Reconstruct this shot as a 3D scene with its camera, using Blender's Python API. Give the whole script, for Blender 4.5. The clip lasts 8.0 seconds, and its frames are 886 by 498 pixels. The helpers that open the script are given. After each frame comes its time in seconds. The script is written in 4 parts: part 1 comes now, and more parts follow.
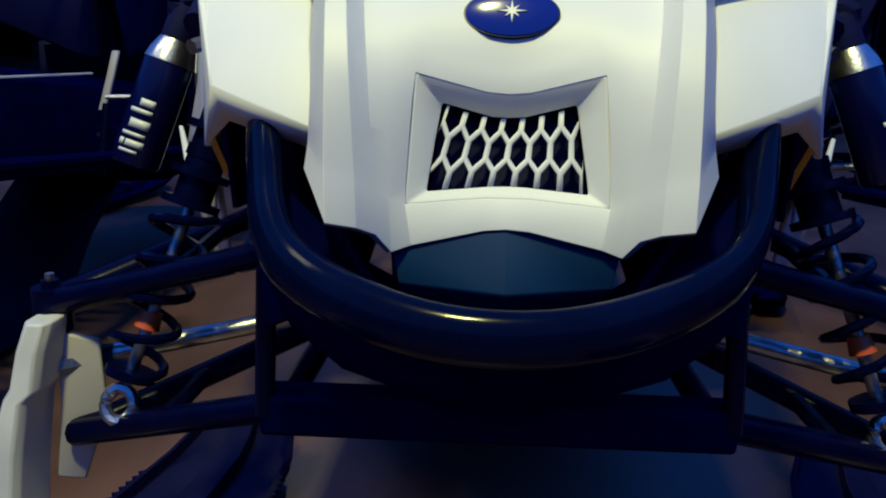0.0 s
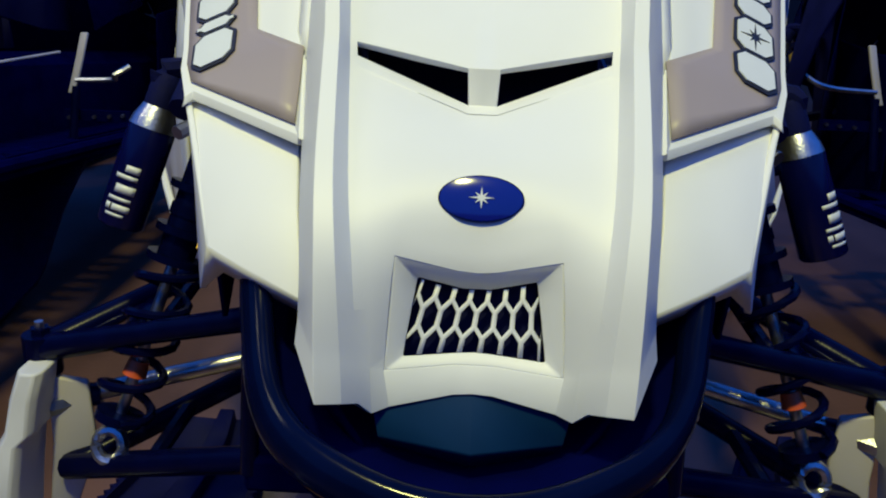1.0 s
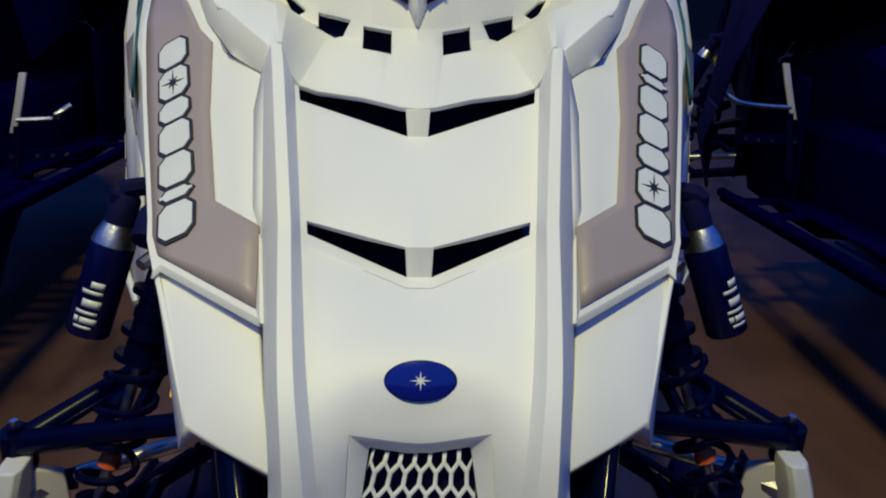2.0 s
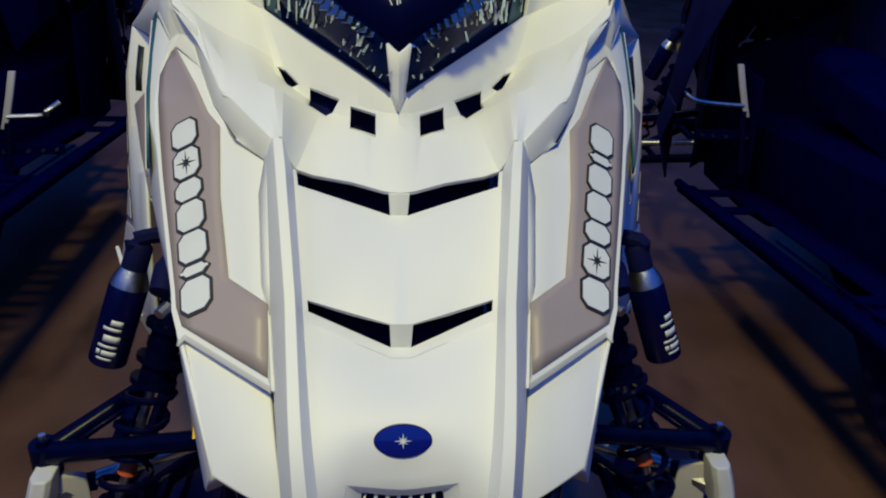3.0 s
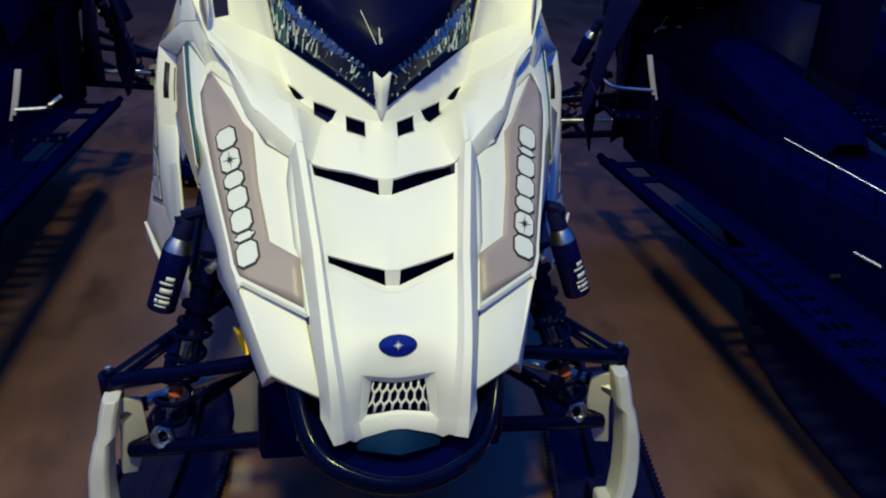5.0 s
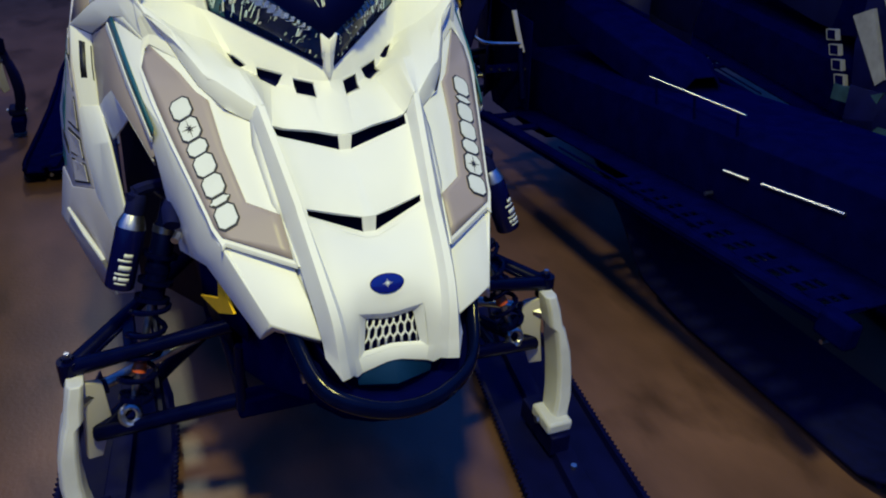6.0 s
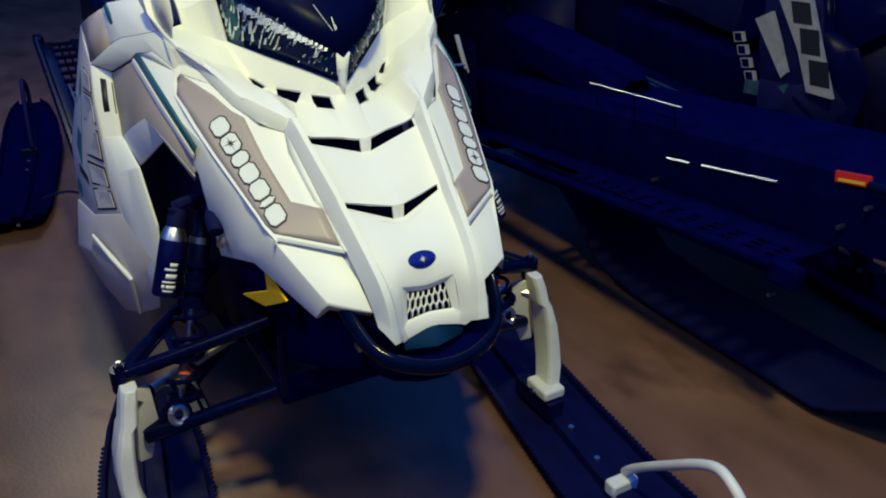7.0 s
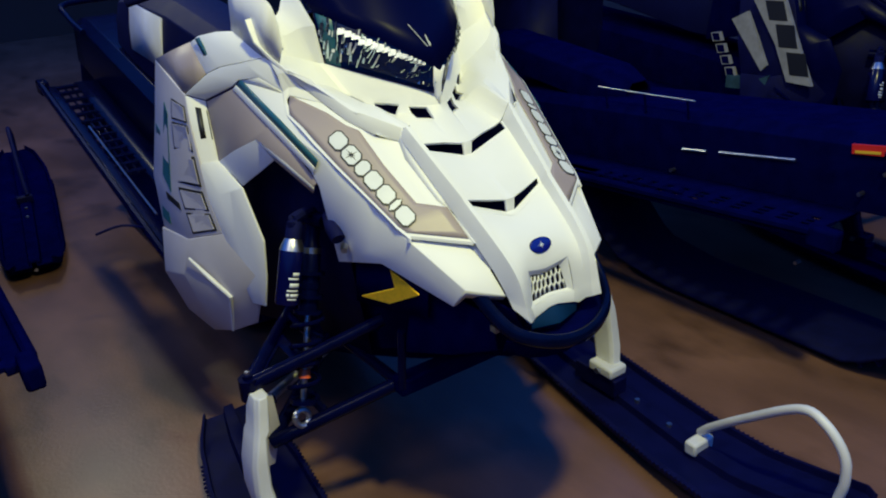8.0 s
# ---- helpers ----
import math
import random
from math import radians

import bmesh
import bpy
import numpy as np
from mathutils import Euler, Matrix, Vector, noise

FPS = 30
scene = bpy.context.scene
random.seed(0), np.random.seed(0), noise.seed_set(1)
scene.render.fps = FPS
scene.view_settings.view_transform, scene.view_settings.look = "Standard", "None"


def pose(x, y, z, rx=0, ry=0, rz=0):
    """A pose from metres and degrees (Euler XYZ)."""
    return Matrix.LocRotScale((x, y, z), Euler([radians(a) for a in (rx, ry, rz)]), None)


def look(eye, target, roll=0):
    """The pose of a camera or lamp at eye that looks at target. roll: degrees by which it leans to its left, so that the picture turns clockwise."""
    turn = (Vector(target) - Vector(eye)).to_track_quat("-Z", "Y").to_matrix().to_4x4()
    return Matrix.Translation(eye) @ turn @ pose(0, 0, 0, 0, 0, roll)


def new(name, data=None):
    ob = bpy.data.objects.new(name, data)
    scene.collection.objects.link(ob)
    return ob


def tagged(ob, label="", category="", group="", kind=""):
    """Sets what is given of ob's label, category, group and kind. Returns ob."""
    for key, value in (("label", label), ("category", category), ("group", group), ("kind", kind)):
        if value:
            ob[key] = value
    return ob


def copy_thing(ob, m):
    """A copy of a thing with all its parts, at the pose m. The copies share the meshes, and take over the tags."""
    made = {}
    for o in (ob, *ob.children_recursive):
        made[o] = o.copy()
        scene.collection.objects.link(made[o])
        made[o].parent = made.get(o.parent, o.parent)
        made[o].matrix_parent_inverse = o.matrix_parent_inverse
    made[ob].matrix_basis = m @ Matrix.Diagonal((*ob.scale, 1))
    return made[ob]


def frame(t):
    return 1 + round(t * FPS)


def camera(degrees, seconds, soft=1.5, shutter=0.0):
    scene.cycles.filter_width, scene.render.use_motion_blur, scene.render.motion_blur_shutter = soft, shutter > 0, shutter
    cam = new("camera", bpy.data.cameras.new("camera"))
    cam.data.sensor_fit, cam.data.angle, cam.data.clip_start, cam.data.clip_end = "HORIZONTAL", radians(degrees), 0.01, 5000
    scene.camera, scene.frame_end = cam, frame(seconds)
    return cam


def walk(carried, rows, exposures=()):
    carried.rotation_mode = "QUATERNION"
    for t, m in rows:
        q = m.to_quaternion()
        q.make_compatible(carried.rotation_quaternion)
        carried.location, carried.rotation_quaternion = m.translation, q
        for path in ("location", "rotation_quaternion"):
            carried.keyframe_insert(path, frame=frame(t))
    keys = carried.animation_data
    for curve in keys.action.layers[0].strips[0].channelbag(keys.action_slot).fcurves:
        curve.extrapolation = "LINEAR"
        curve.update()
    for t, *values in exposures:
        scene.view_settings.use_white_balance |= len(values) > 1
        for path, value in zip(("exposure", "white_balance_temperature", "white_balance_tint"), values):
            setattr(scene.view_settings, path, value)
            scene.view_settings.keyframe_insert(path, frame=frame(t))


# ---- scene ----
cam = camera(57.9, 8.0, soft=2.0, shutter=0.0)
PATH = [
    (0, (-0.008, 1.304, 0.683), (-0.126, 3.241, 0.199), 0.8),
    (0.5, (-0.010, 1.295, 0.746), (-0.083, 3.208, 0.176), 2.1),
    (1, (-0.014, 1.289, 0.829), (-0.046, 3.182, 0.183), 2.3),
    (1.5, (-0.011, 1.280, 0.907), (0.025, 3.154, 0.211), 1.9),
    (2, (-0.013, 1.261, 0.999), (0.087, 3.119, 0.266), 1.4),
    (3.5, (-0.028, 1.107, 1.227), (0.151, 2.887, 0.334), 2.8),
    (4, (-0.009, 0.995, 1.272), (0.115, 2.809, 0.441), 3.4),
    (5.5, (-0.203, 0.841, 1.327), (0.283, 2.516, 0.349), 3.0),
    (6, (-0.318, 0.808, 1.319), (0.367, 2.417, 0.346), 2.8),
    (6.5, (-0.424, 0.730, 1.305), (0.412, 2.295, 0.381), 2.0),
    (7, (-0.563, 0.686, 1.322), (0.316, 2.246, 0.433), 0.3),
    (7.5, (-0.750, 0.730, 1.335), (0.231, 2.245, 0.474), -1.3),
    (8, (-0.928, 0.748, 1.330), (0.112, 2.236, 0.491), -2.4),
]
# seconds, stops, kelvin, tint
EXPOSURES = [(0.0, -0.14, 6440, 12), (0.5, -0.17, 6440, 12), (1.0, -0.26, 6430, 14), (1.5, -0.44, 6400, 18), (2.0, -0.6, 6380, 22), (3.5, -0.54, 6380, 22), (4.2, -0.36, 6400, 18), (5.5, -0.24, 6440, 14), (6.5, -0.21, 6460, 13), (7.5, -0.18, 6480, 12), (8.0, -0.17, 6490, 12)]
walk(cam, [(t, look(eye, target, roll)) for t, eye, target, roll in PATH], EXPOSURES)

# ---- light: unseen overhead lamps, plus an added blue fill to lift the shadows ----
world = bpy.data.worlds.new("blue_fill")
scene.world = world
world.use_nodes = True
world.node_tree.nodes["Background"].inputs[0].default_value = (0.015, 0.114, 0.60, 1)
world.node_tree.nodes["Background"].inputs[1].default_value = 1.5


def area_lamp(name, at, target, sx, sy, watts, colour):
    data = bpy.data.lights.new(name, "AREA")
    data.shape, data.size, data.size_y = "RECTANGLE", sx, sy
    data.energy, data.color = watts, colour
    ob = new(name, data)
    ob.matrix_world = look(at, target)
    return ob


area_lamp("ceiling_lamp", (-0.28, 0.86, 2.90), (0.0, 1.9, 0.0), 0.18, 0.18, 60, (0.97, 0.975, 0.325))
# fill lamp added on the left to brighten the side panels and floor
area_lamp("ceiling_lamp", (-1.75, 1.50, 2.90), (-0.6, 2.2, 0.3), 0.6, 0.6, 11.5, (0.92, 0.90, 0.64))
area_lamp("ceiling_lamp", (-0.37, 5.50, 2.90), (-0.6, 4.3, 0.0), 0.20, 0.20, 24, (0.95, 0.95, 0.60))


# ---- materials ----
def material(name, colour, rough=0.5, metal=0.0, coat=0.0, spots=0.12, scale=8.0, grain=0.0, grain_scale=300.0, spec=0.5):
    m = bpy.data.materials.new(name)
    m.use_nodes = True
    nt = m.node_tree
    n, l = nt.nodes, nt.links
    b = n["Principled BSDF"]
    b.inputs["Roughness"].default_value, b.inputs["Metallic"].default_value = rough, metal
    b.inputs["Coat Weight"].default_value, b.inputs["Specular IOR Level"].default_value = coat, spec
    b.inputs["Coat Roughness"].default_value = 0.06
    tc = n.new("ShaderNodeTexCoord")
    a = n.new("ShaderNodeTexNoise")
    a.inputs["Scale"].default_value, a.inputs["Detail"].default_value = scale, 6
    l.new(tc.outputs["Object"], a.inputs["Vector"])
    ramp = n.new("ShaderNodeMapRange")
    ramp.inputs["From Min"].default_value, ramp.inputs["From Max"].default_value = 0.3, 0.7
    ramp.inputs["To Min"].default_value, ramp.inputs["To Max"].default_value = 1 - spots, 1 + spots * 0.4
    l.new(a.outputs["Fac"], ramp.inputs["Value"])
    mul = n.new("ShaderNodeVectorMath")
    mul.operation = "SCALE"
    mul.inputs[0].default_value = colour
    l.new(ramp.outputs["Result"], mul.inputs["Scale"])
    l.new(mul.outputs["Vector"], b.inputs["Base Color"])
    rr = n.new("ShaderNodeMapRange")
    rr.inputs["To Min"].default_value, rr.inputs["To Max"].default_value = rough * 0.8, min(1, rough * 1.25)
    l.new(a.outputs["Fac"], rr.inputs["Value"])
    l.new(rr.outputs["Result"], b.inputs["Roughness"])
    if grain:
        g = n.new("ShaderNodeTexNoise")
        g.inputs["Scale"].default_value, g.inputs["Detail"].default_value = grain_scale, 3
        l.new(tc.outputs["Object"], g.inputs["Vector"])
        bump = n.new("ShaderNodeBump")
        bump.inputs["Strength"].default_value, bump.inputs["Distance"].default_value = grain, 0.002
        l.new(g.outputs["Fac"], bump.inputs["Height"])
        l.new(bump.outputs["Normal"], b.inputs["Normal"])
    return m


WHITE = material("white gloss plastic", (0.80, 0.80, 0.78), 0.50, coat=0.0, spots=0.04, scale=5, grain=0.03, grain_scale=60)
WHITE_ROUGH = material("white satin plastic", (0.74, 0.73, 0.70), 0.45, spots=0.08, scale=14, grain=0.05)
TAUPE = material("taupe vinyl decal", (0.36, 0.295, 0.285), 0.42, spots=0.04, scale=12)
SILVER = material("pale silver vinyl", (0.72, 0.74, 0.72), 0.35, spots=0.05, scale=30)
INK = material("dark ink", (0.012, 0.013, 0.02), 0.5, spots=0.1)
# blue in these blacks stands in for blue light lifting the shadows
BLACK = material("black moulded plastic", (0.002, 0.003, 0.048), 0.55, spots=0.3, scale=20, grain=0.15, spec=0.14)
GLOSS = material("black gloss paint", (0.002, 0.003, 0.052), 0.20, spots=0.2, scale=12, spec=0.28)
STEEL = material("black coated steel", (0.001, 0.002, 0.028), 0.24, spots=0.25, scale=40, grain=0.05, spec=0.08)
ALLOY = material("cast aluminium", (0.55, 0.55, 0.54), 0.32, metal=1.0, spots=0.25, scale=60, grain=0.2)
RUBBER = material("black rubber", (0.002, 0.004, 0.055), 0.75, spots=0.3, scale=40, grain=0.3, spec=0.15)
BLUE = material("deep blue enamel", (0.006, 0.012, 0.22), 0.12, coat=1.0, spots=0.05)
TEAL = material("teal stripe vinyl", (0.015, 0.10, 0.15), 0.4, spots=0.06)
AMBER = material("amber reflector", (1.0, 0.58, 0.02), 0.3, spots=0.12, scale=120, grain=0.2, grain_scale=500)
ORANGE = material("orange collar", (0.75, 0.12, 0.03), 0.45)
RED = material("red warning label", (0.60, 0.02, 0.02), 0.45)
YELLOW = material("yellow print", (0.75, 0.45, 0.03), 0.5)
SEAT = material("black vinyl upholstery", (0.003, 0.005, 0.050), 0.55, spots=0.2, scale=10, grain=0.25, grain_scale=400, spec=0.15)


def floor_material():
    m = material("worn brown floor", (0.18, 0.090, 0.064), 0.36, spots=0.38, scale=1.6, grain=0.25, grain_scale=90, spec=0.5)
    nt = m.node_tree
    n, l = nt.nodes, nt.links
    b = n["Principled BSDF"]
    base = b.inputs["Base Color"].links[0].from_socket
    tc = n.new("ShaderNodeTexCoord")
    mp = n.new("ShaderNodeMapping")
    mp.inputs["Scale"].default_value = (3.6, 1.5, 1)
    l.new(tc.outputs["Object"], mp.inputs["Vector"])
    s = n.new("ShaderNodeTexNoise")
    s.inputs["Scale"].default_value, s.inputs["Detail"].default_value = 2.2, 8
    l.new(mp.outputs["Vector"], s.inputs["Vector"])
    r = n.new("ShaderNodeMapRange")
    r.inputs["From Min"].default_value, r.inputs["From Max"].default_value = 0.35, 0.62
    r.inputs["To Min"].default_value, r.inputs["To Max"].default_value = 0.80, 1.06
    l.new(s.outputs["Fac"], r.inputs["Value"])
    k = n.new("ShaderNodeVectorMath")
    k.operation = "SCALE"
    l.new(base, k.inputs[0])
    l.new(r.outputs["Result"], k.inputs["Scale"])
    # dark smudges of grease and rubber
    g = n.new("ShaderNodeTexNoise")
    g.inputs["Scale"].default_value, g.inputs["Detail"].default_value = 3.4, 5
    mp2 = n.new("ShaderNodeMapping")
    mp2.inputs["Scale"].default_value = (1.6, 0.8, 1)
    l.new(tc.outputs["Object"], mp2.inputs["Vector"])
    l.new(mp2.outputs["Vector"], g.inputs["Vector"])
    r2 = n.new("ShaderNodeMapRange")
    r2.inputs["From Min"].default_value, r2.inputs["From Max"].default_value = 0.56, 0.72
    r2.inputs["To Min"].default_value, r2.inputs["To Max"].default_value = 1.0, 0.50
    l.new(g.outputs["Fac"], r2.inputs["Value"])
    k2 = n.new("ShaderNodeVectorMath")
    k2.operation = "SCALE"
    l.new(k.outputs["Vector"], k2.inputs[0])
    l.new(r2.outputs["Result"], k2.inputs["Scale"])
    l.new(k2.outputs["Vector"], b.inputs["Base Color"])
    return m


FLOOR = floor_material()
WALL = material("dark painted wall", (0.02, 0.022, 0.03), 0.8, spots=0.3, scale=1.5, grain=0.2, grain_scale=80)


# ---- mesh helpers ----
def link(name, bm, mat, parent=None, label="", bevel=0.0, solid=0.0, smooth=40, sub=0):
    me = bpy.data.meshes.new(name)
    bm.to_mesh(me)
    bm.free()
    me.polygons.foreach_set("use_smooth", [True] * len(me.polygons))
    me.set_sharp_from_angle(angle=radians(smooth))
    for one in mat if isinstance(mat, (list, tuple)) else (mat,):
        me.materials.append(one)
    ob = new(name, me)
    if parent is not None:
        ob.parent = parent
        if parent.type == "EMPTY":
            ob.matrix_parent_inverse = parent.matrix_basis.inverted()
    if solid:
        mod = ob.modifiers.new("thickness", "SOLIDIFY")
        mod.thickness, mod.offset = solid, -1
    if bevel:
        mod = ob.modifiers.new("edge", "BEVEL")
        mod.width, mod.segments, mod.limit_method, mod.angle_limit = bevel, 2, "ANGLE", radians(22)
    if label:
        tagged(ob, label)
    return ob


def part(name, bm, mat, parent, label="", **kw):
    return link(name, bm, mat, parent, label, **kw)


def thing(name, at, label, category, group=""):
    ob = new(name)
    ob.matrix_basis = Matrix.Translation(at)
    ob.empty_display_size = 0.2
    return tagged(ob, label, category, group)


def side(points, s):
    return [(s * a, y, z) for a, y, z in points]


def net(rows, up=(0, -0.4, 1), bm=None):
    """Quads between rows of equally many points; faces look towards up."""
    bm = bm or bmesh.new()
    grid = [[bm.verts.new(p) for p in row] for row in rows]
    faces = []
    for a, b in zip(grid, grid[1:]):
        for i in range(len(a) - 1):
            quad = [v for k, v in enumerate((a[i], a[i + 1], b[i + 1], b[i])) if v is not None]
            if len({tuple(round(c, 5) for c in v.co) for v in quad}) < 3:
                continue
            faces.append(bm.faces.new(quad))
    bmesh.ops.remove_doubles(bm, verts=bm.verts, dist=0.0004)
    bmesh.ops.recalc_face_normals(bm, faces=bm.faces)
    bm.normal_update()
    total = sum((f.normal * f.calc_area() for f in bm.faces), Vector())
    if total.dot(Vector(up)) < 0:
        bmesh.ops.reverse_faces(bm, faces=bm.faces)
    return bm


def fine(row, n):
    """A polyline drawn anew with n points at even steps."""
    pts = [Vector(p) for p in row]
    lens = [0.0]
    for a, b in zip(pts, pts[1:]):
        lens.append(lens[-1] + (b - a).length)
    out = []
    for k in range(n):
        s = lens[-1] * k / (n - 1)
        i = max(j for j in range(len(pts) - 1) if lens[j] <= s + 1e-9)
        f = (s - lens[i]) / max(1e-9, lens[i + 1] - lens[i])
        out.append(tuple(pts[i].lerp(pts[i + 1], min(1, f))))
    return out


def tube(points, radius, sides=10, bm=None, cap=True, taper=None, tall=1.0):
    bm = bm or bmesh.new()
    pts = [Vector(p) for p in points]
    rings = []
    ref = Vector((0.31, 0.2, 0.93)).normalized()
    for i, p in enumerate(pts):
        d = (pts[min(i + 1, len(pts) - 1)] - pts[max(i - 1, 0)]).normalized()
        u = d.cross(ref)
        if u.length < 0.05:
            u = d.cross(Vector((1, 0, 0)))
        u.normalize()
        w = d.cross(u)
        r = taper[i] if taper else radius
        rings.append([bm.verts.new(p + r * (math.cos(t) * u + math.sin(t) * tall * w)) for t in [2 * math.pi * k / sides for k in range(sides)]])
    for a, b in zip(rings, rings[1:]):
        for k in range(sides):
            bm.faces.new((a[k], a[(k + 1) % sides], b[(k + 1) % sides], b[k]))
    if cap:
        bm.faces.new(rings[0][::-1])
        bm.faces.new(rings[-1])
    bmesh.ops.recalc_face_normals(bm, faces=bm.faces)
    return bm


def curve(points, n=6):
    """Catmull-Rom through the points."""
    p = [Vector(q) for q in points]
    p = [p[0]] + p + [p[-1]]
    out = []
    for i in range(1, len(p) - 2):
        for k in range(n):
            t = k / n
            out.append(0.5 * (2 * p[i] + (p[i + 1] - p[i - 1]) * t + (2 * p[i - 1] - 5 * p[i] + 4 * p[i + 1] - p[i + 2]) * t * t + (3 * p[i] - p[i - 1] - 3 * p[i + 1] + p[i + 2]) * t ** 3))
    return out + [p[-2]]


def box(lo, hi, bm=None, m=None):
    bm = bm or bmesh.new()
    made = bmesh.ops.create_cube(bm, size=1.0)["verts"]
    c = [(a + b) / 2 for a, b in zip(lo, hi)]
    s = [b - a for a, b in zip(lo, hi)]
    for v in made:
        v.co = Vector((v.co.x * s[0] + c[0], v.co.y * s[1] + c[1], v.co.z * s[2] + c[2]))
        if m is not None:
            v.co = m @ v.co
    return bm


def prism(outline, depth, bm=None):
    """A flat outline drawn out by the vector depth."""
    bm = bm or bmesh.new()
    a = [bm.verts.new(p) for p in outline]
    b = [bm.verts.new(Vector(p) + Vector(depth)) for p in outline]
    bm.faces.new(a)
    bm.faces.new(b[::-1])
    for i in range(len(a)):
        j = (i + 1) % len(a)
        bm.faces.new((a[i], b[i], b[j], a[j]))
    bmesh.ops.recalc_face_normals(bm, faces=bm.faces)
    return bm


def cut(ob, cutter_bm):
    """Takes the cutter's volume out of ob's mesh for good."""
    me = bpy.data.meshes.new("cutter")
    cutter_bm.to_mesh(me)
    cutter_bm.free()
    tool = new("cutter", me)
    mod = ob.modifiers.new("cut", "BOOLEAN")
    mod.object, mod.operation, mod.solver = tool, "DIFFERENCE", "EXACT"
    ob.modifiers.move(len(ob.modifiers) - 1, 1 if len(ob.modifiers) > 1 else 0)
    bev = [(x.width, x.segments, x.angle_limit) for x in ob.modifiers if x.type == "BEVEL"]
    for x in [x for x in ob.modifiers if x.type == "BEVEL"]:
        ob.modifiers.remove(x)
    got = bpy.data.meshes.new_from_object(ob.evaluated_get(bpy.context.evaluated_depsgraph_get()))
    ob.modifiers.clear()
    ob.data = got
    bpy.data.objects.remove(tool)
    bpy.data.meshes.remove(me)
    for w, s, a in bev:
        mod = ob.modifiers.new("edge", "BEVEL")
        mod.width, mod.segments, mod.limit_method, mod.angle_limit = w, s, "ANGLE", a
    return ob


def mid(a, b, f):
    return tuple(p + (q - p) * f for p, q in zip(a, b))


# ---- the place: floor and dark walls ----
from mathutils.bvhtree import BVHTree


def setting():
    bm = net([[(x, y, 0) for x in (-14, -4, 0, 4, 14)] for y in (-10, -2, 3, 8, 18)], (0, 0, 1))
    tagged(link("floor", bm, FLOOR), "worn brown floor with dark scuffs and streaks", "floor", kind="structure")
    for name, lo, hi in (("wall_back", (-8, 10.0, 0), (8, 10.2, 3.6)), ("wall_front", (-8, -6.2, 0), (8, -6.0, 3.6)),
                         ("wall_west", (-8.2, -6.2, 0), (-8, 10.2, 3.6)), ("wall_east", (8, -6.2, 0), (8.2, 10.2, 3.6))):
        tagged(link(name, box(lo, hi), WALL), "plain dark painted wall", "wall", kind="structure")


setting()


# ---- the snowmobile ----
NOSE = [
    [(0, 1.718, .591), (.012, 1.718, .590), (.050, 1.714, .582), (.060, 1.710, .579), (.067, 1.702, .590), (.075, 1.690, .596), (.089, 1.681, .600), (.106, 1.712, .622)],
    [(0, 1.726, .606), (.012, 1.726, .606), (.054, 1.720, .603), (.062, 1.715, .606), (.069, 1.709, .612), (.077, 1.698, .618), (.091, 1.690, .622), (.106, 1.722, .634)],
    [(0, 1.741, .660), (.012, 1.741, .661), (.050, 1.736, .671), (.065, 1.729, .669), (.074, 1.724, .668), (.082, 1.713, .676), (.094, 1.711, .676), (.108, 1.738, .655)],
    [(0, 1.770, .714), (.012, 1.770, .714), (.041, 1.769, .714), (.072, 1.768, .713), (.082, 1.766, .712), (.089, 1.753, .722), (.100, 1.753, .722), (.114, 1.775, .697)],
]
LOWER = [
    [(0, 1.843, .745), (.0095, 1.843, .745), (.045, 1.852, .758), (.089, 1.863, .774), (.094, 1.860, .775), (.099, 1.845, .790), (.109, 1.845, .790), (.124, 1.855, .765)],
    [(0, 1.845, .770), (.011, 1.845, .770), (.046, 1.855, .776), (.090, 1.869, .783), (.095, 1.868, .784), (.100, 1.853, .799), (.110, 1.853, .799), (.125, 1.862, .771)],
]
UPPER = [
    [(0, 1.974, .827), (.009, 1.974, .827), (.050, 1.978, .840), (.106, 1.984, .857), (.110, 1.984, .858), (.117, 1.970, .885), (.127, 1.970, .885), (.138, 1.985, .868)],
    [(0, 1.975, .851), (.011, 1.975, .851), (.050, 1.988, .858), (.109, 2.004, .866), (.113, 2.004, .868), (.121, 1.992, .905), (.131, 1.996, .905), (.141, 2.008, .885)],
]
COWL = [
    [(0, 1.976, .852), (.05, 1.989, .859), (.109, 2.005, .867), (.121, 1.994, .906), (.134, 2.004, .902), (.180, 2.060, .926), (.198, 2.082, .933), (.234, 2.165, .982)],
    [(0, 2.050, .893), (.045, 2.060, .889), (.090, 2.100, .899), (.13, 2.10, .925), (.16, 2.11, .935), (.193, 2.125, .947), (.222, 2.155, .973), (.268, 2.203, 1.003)],
    [(0, 2.058, .903), (.045, 2.082, .899), (.086, 2.126, .899), (.135, 2.178, .917), (.170, 2.178, .949), (.206, 2.185, .962), (.240, 2.198, .988), (.278, 2.230, 1.020)],
    [(0, 2.066, .912), (.045, 2.095, .913), (.090, 2.140, .928), (.14, 2.19, .937), (.175, 2.20, .955), (.21, 2.21, .968), (.248, 2.215, .994), (.282, 2.240, 1.026)],
    [(0, 2.075, .938), (.045, 2.108, .951), (.100, 2.168, .971), (.165, 2.238, .995), (.185, 2.25, 1.00), (.215, 2.255, 1.012), (.255, 2.262, 1.025), (.297, 2.270, 1.052)],
]
PILLAR = [
    COWL[4][3:],
    [(.180, 2.238, 1.072), (.200, 2.262, 1.068), (.228, 2.272, 1.056), (.262, 2.280, 1.060), (.298, 2.286, 1.074)],
    [(.188, 2.312, 1.148), (.206, 2.318, 1.122), (.228, 2.302, 1.093), (.264, 2.302, 1.095), (.298, 2.298, 1.092)],
]
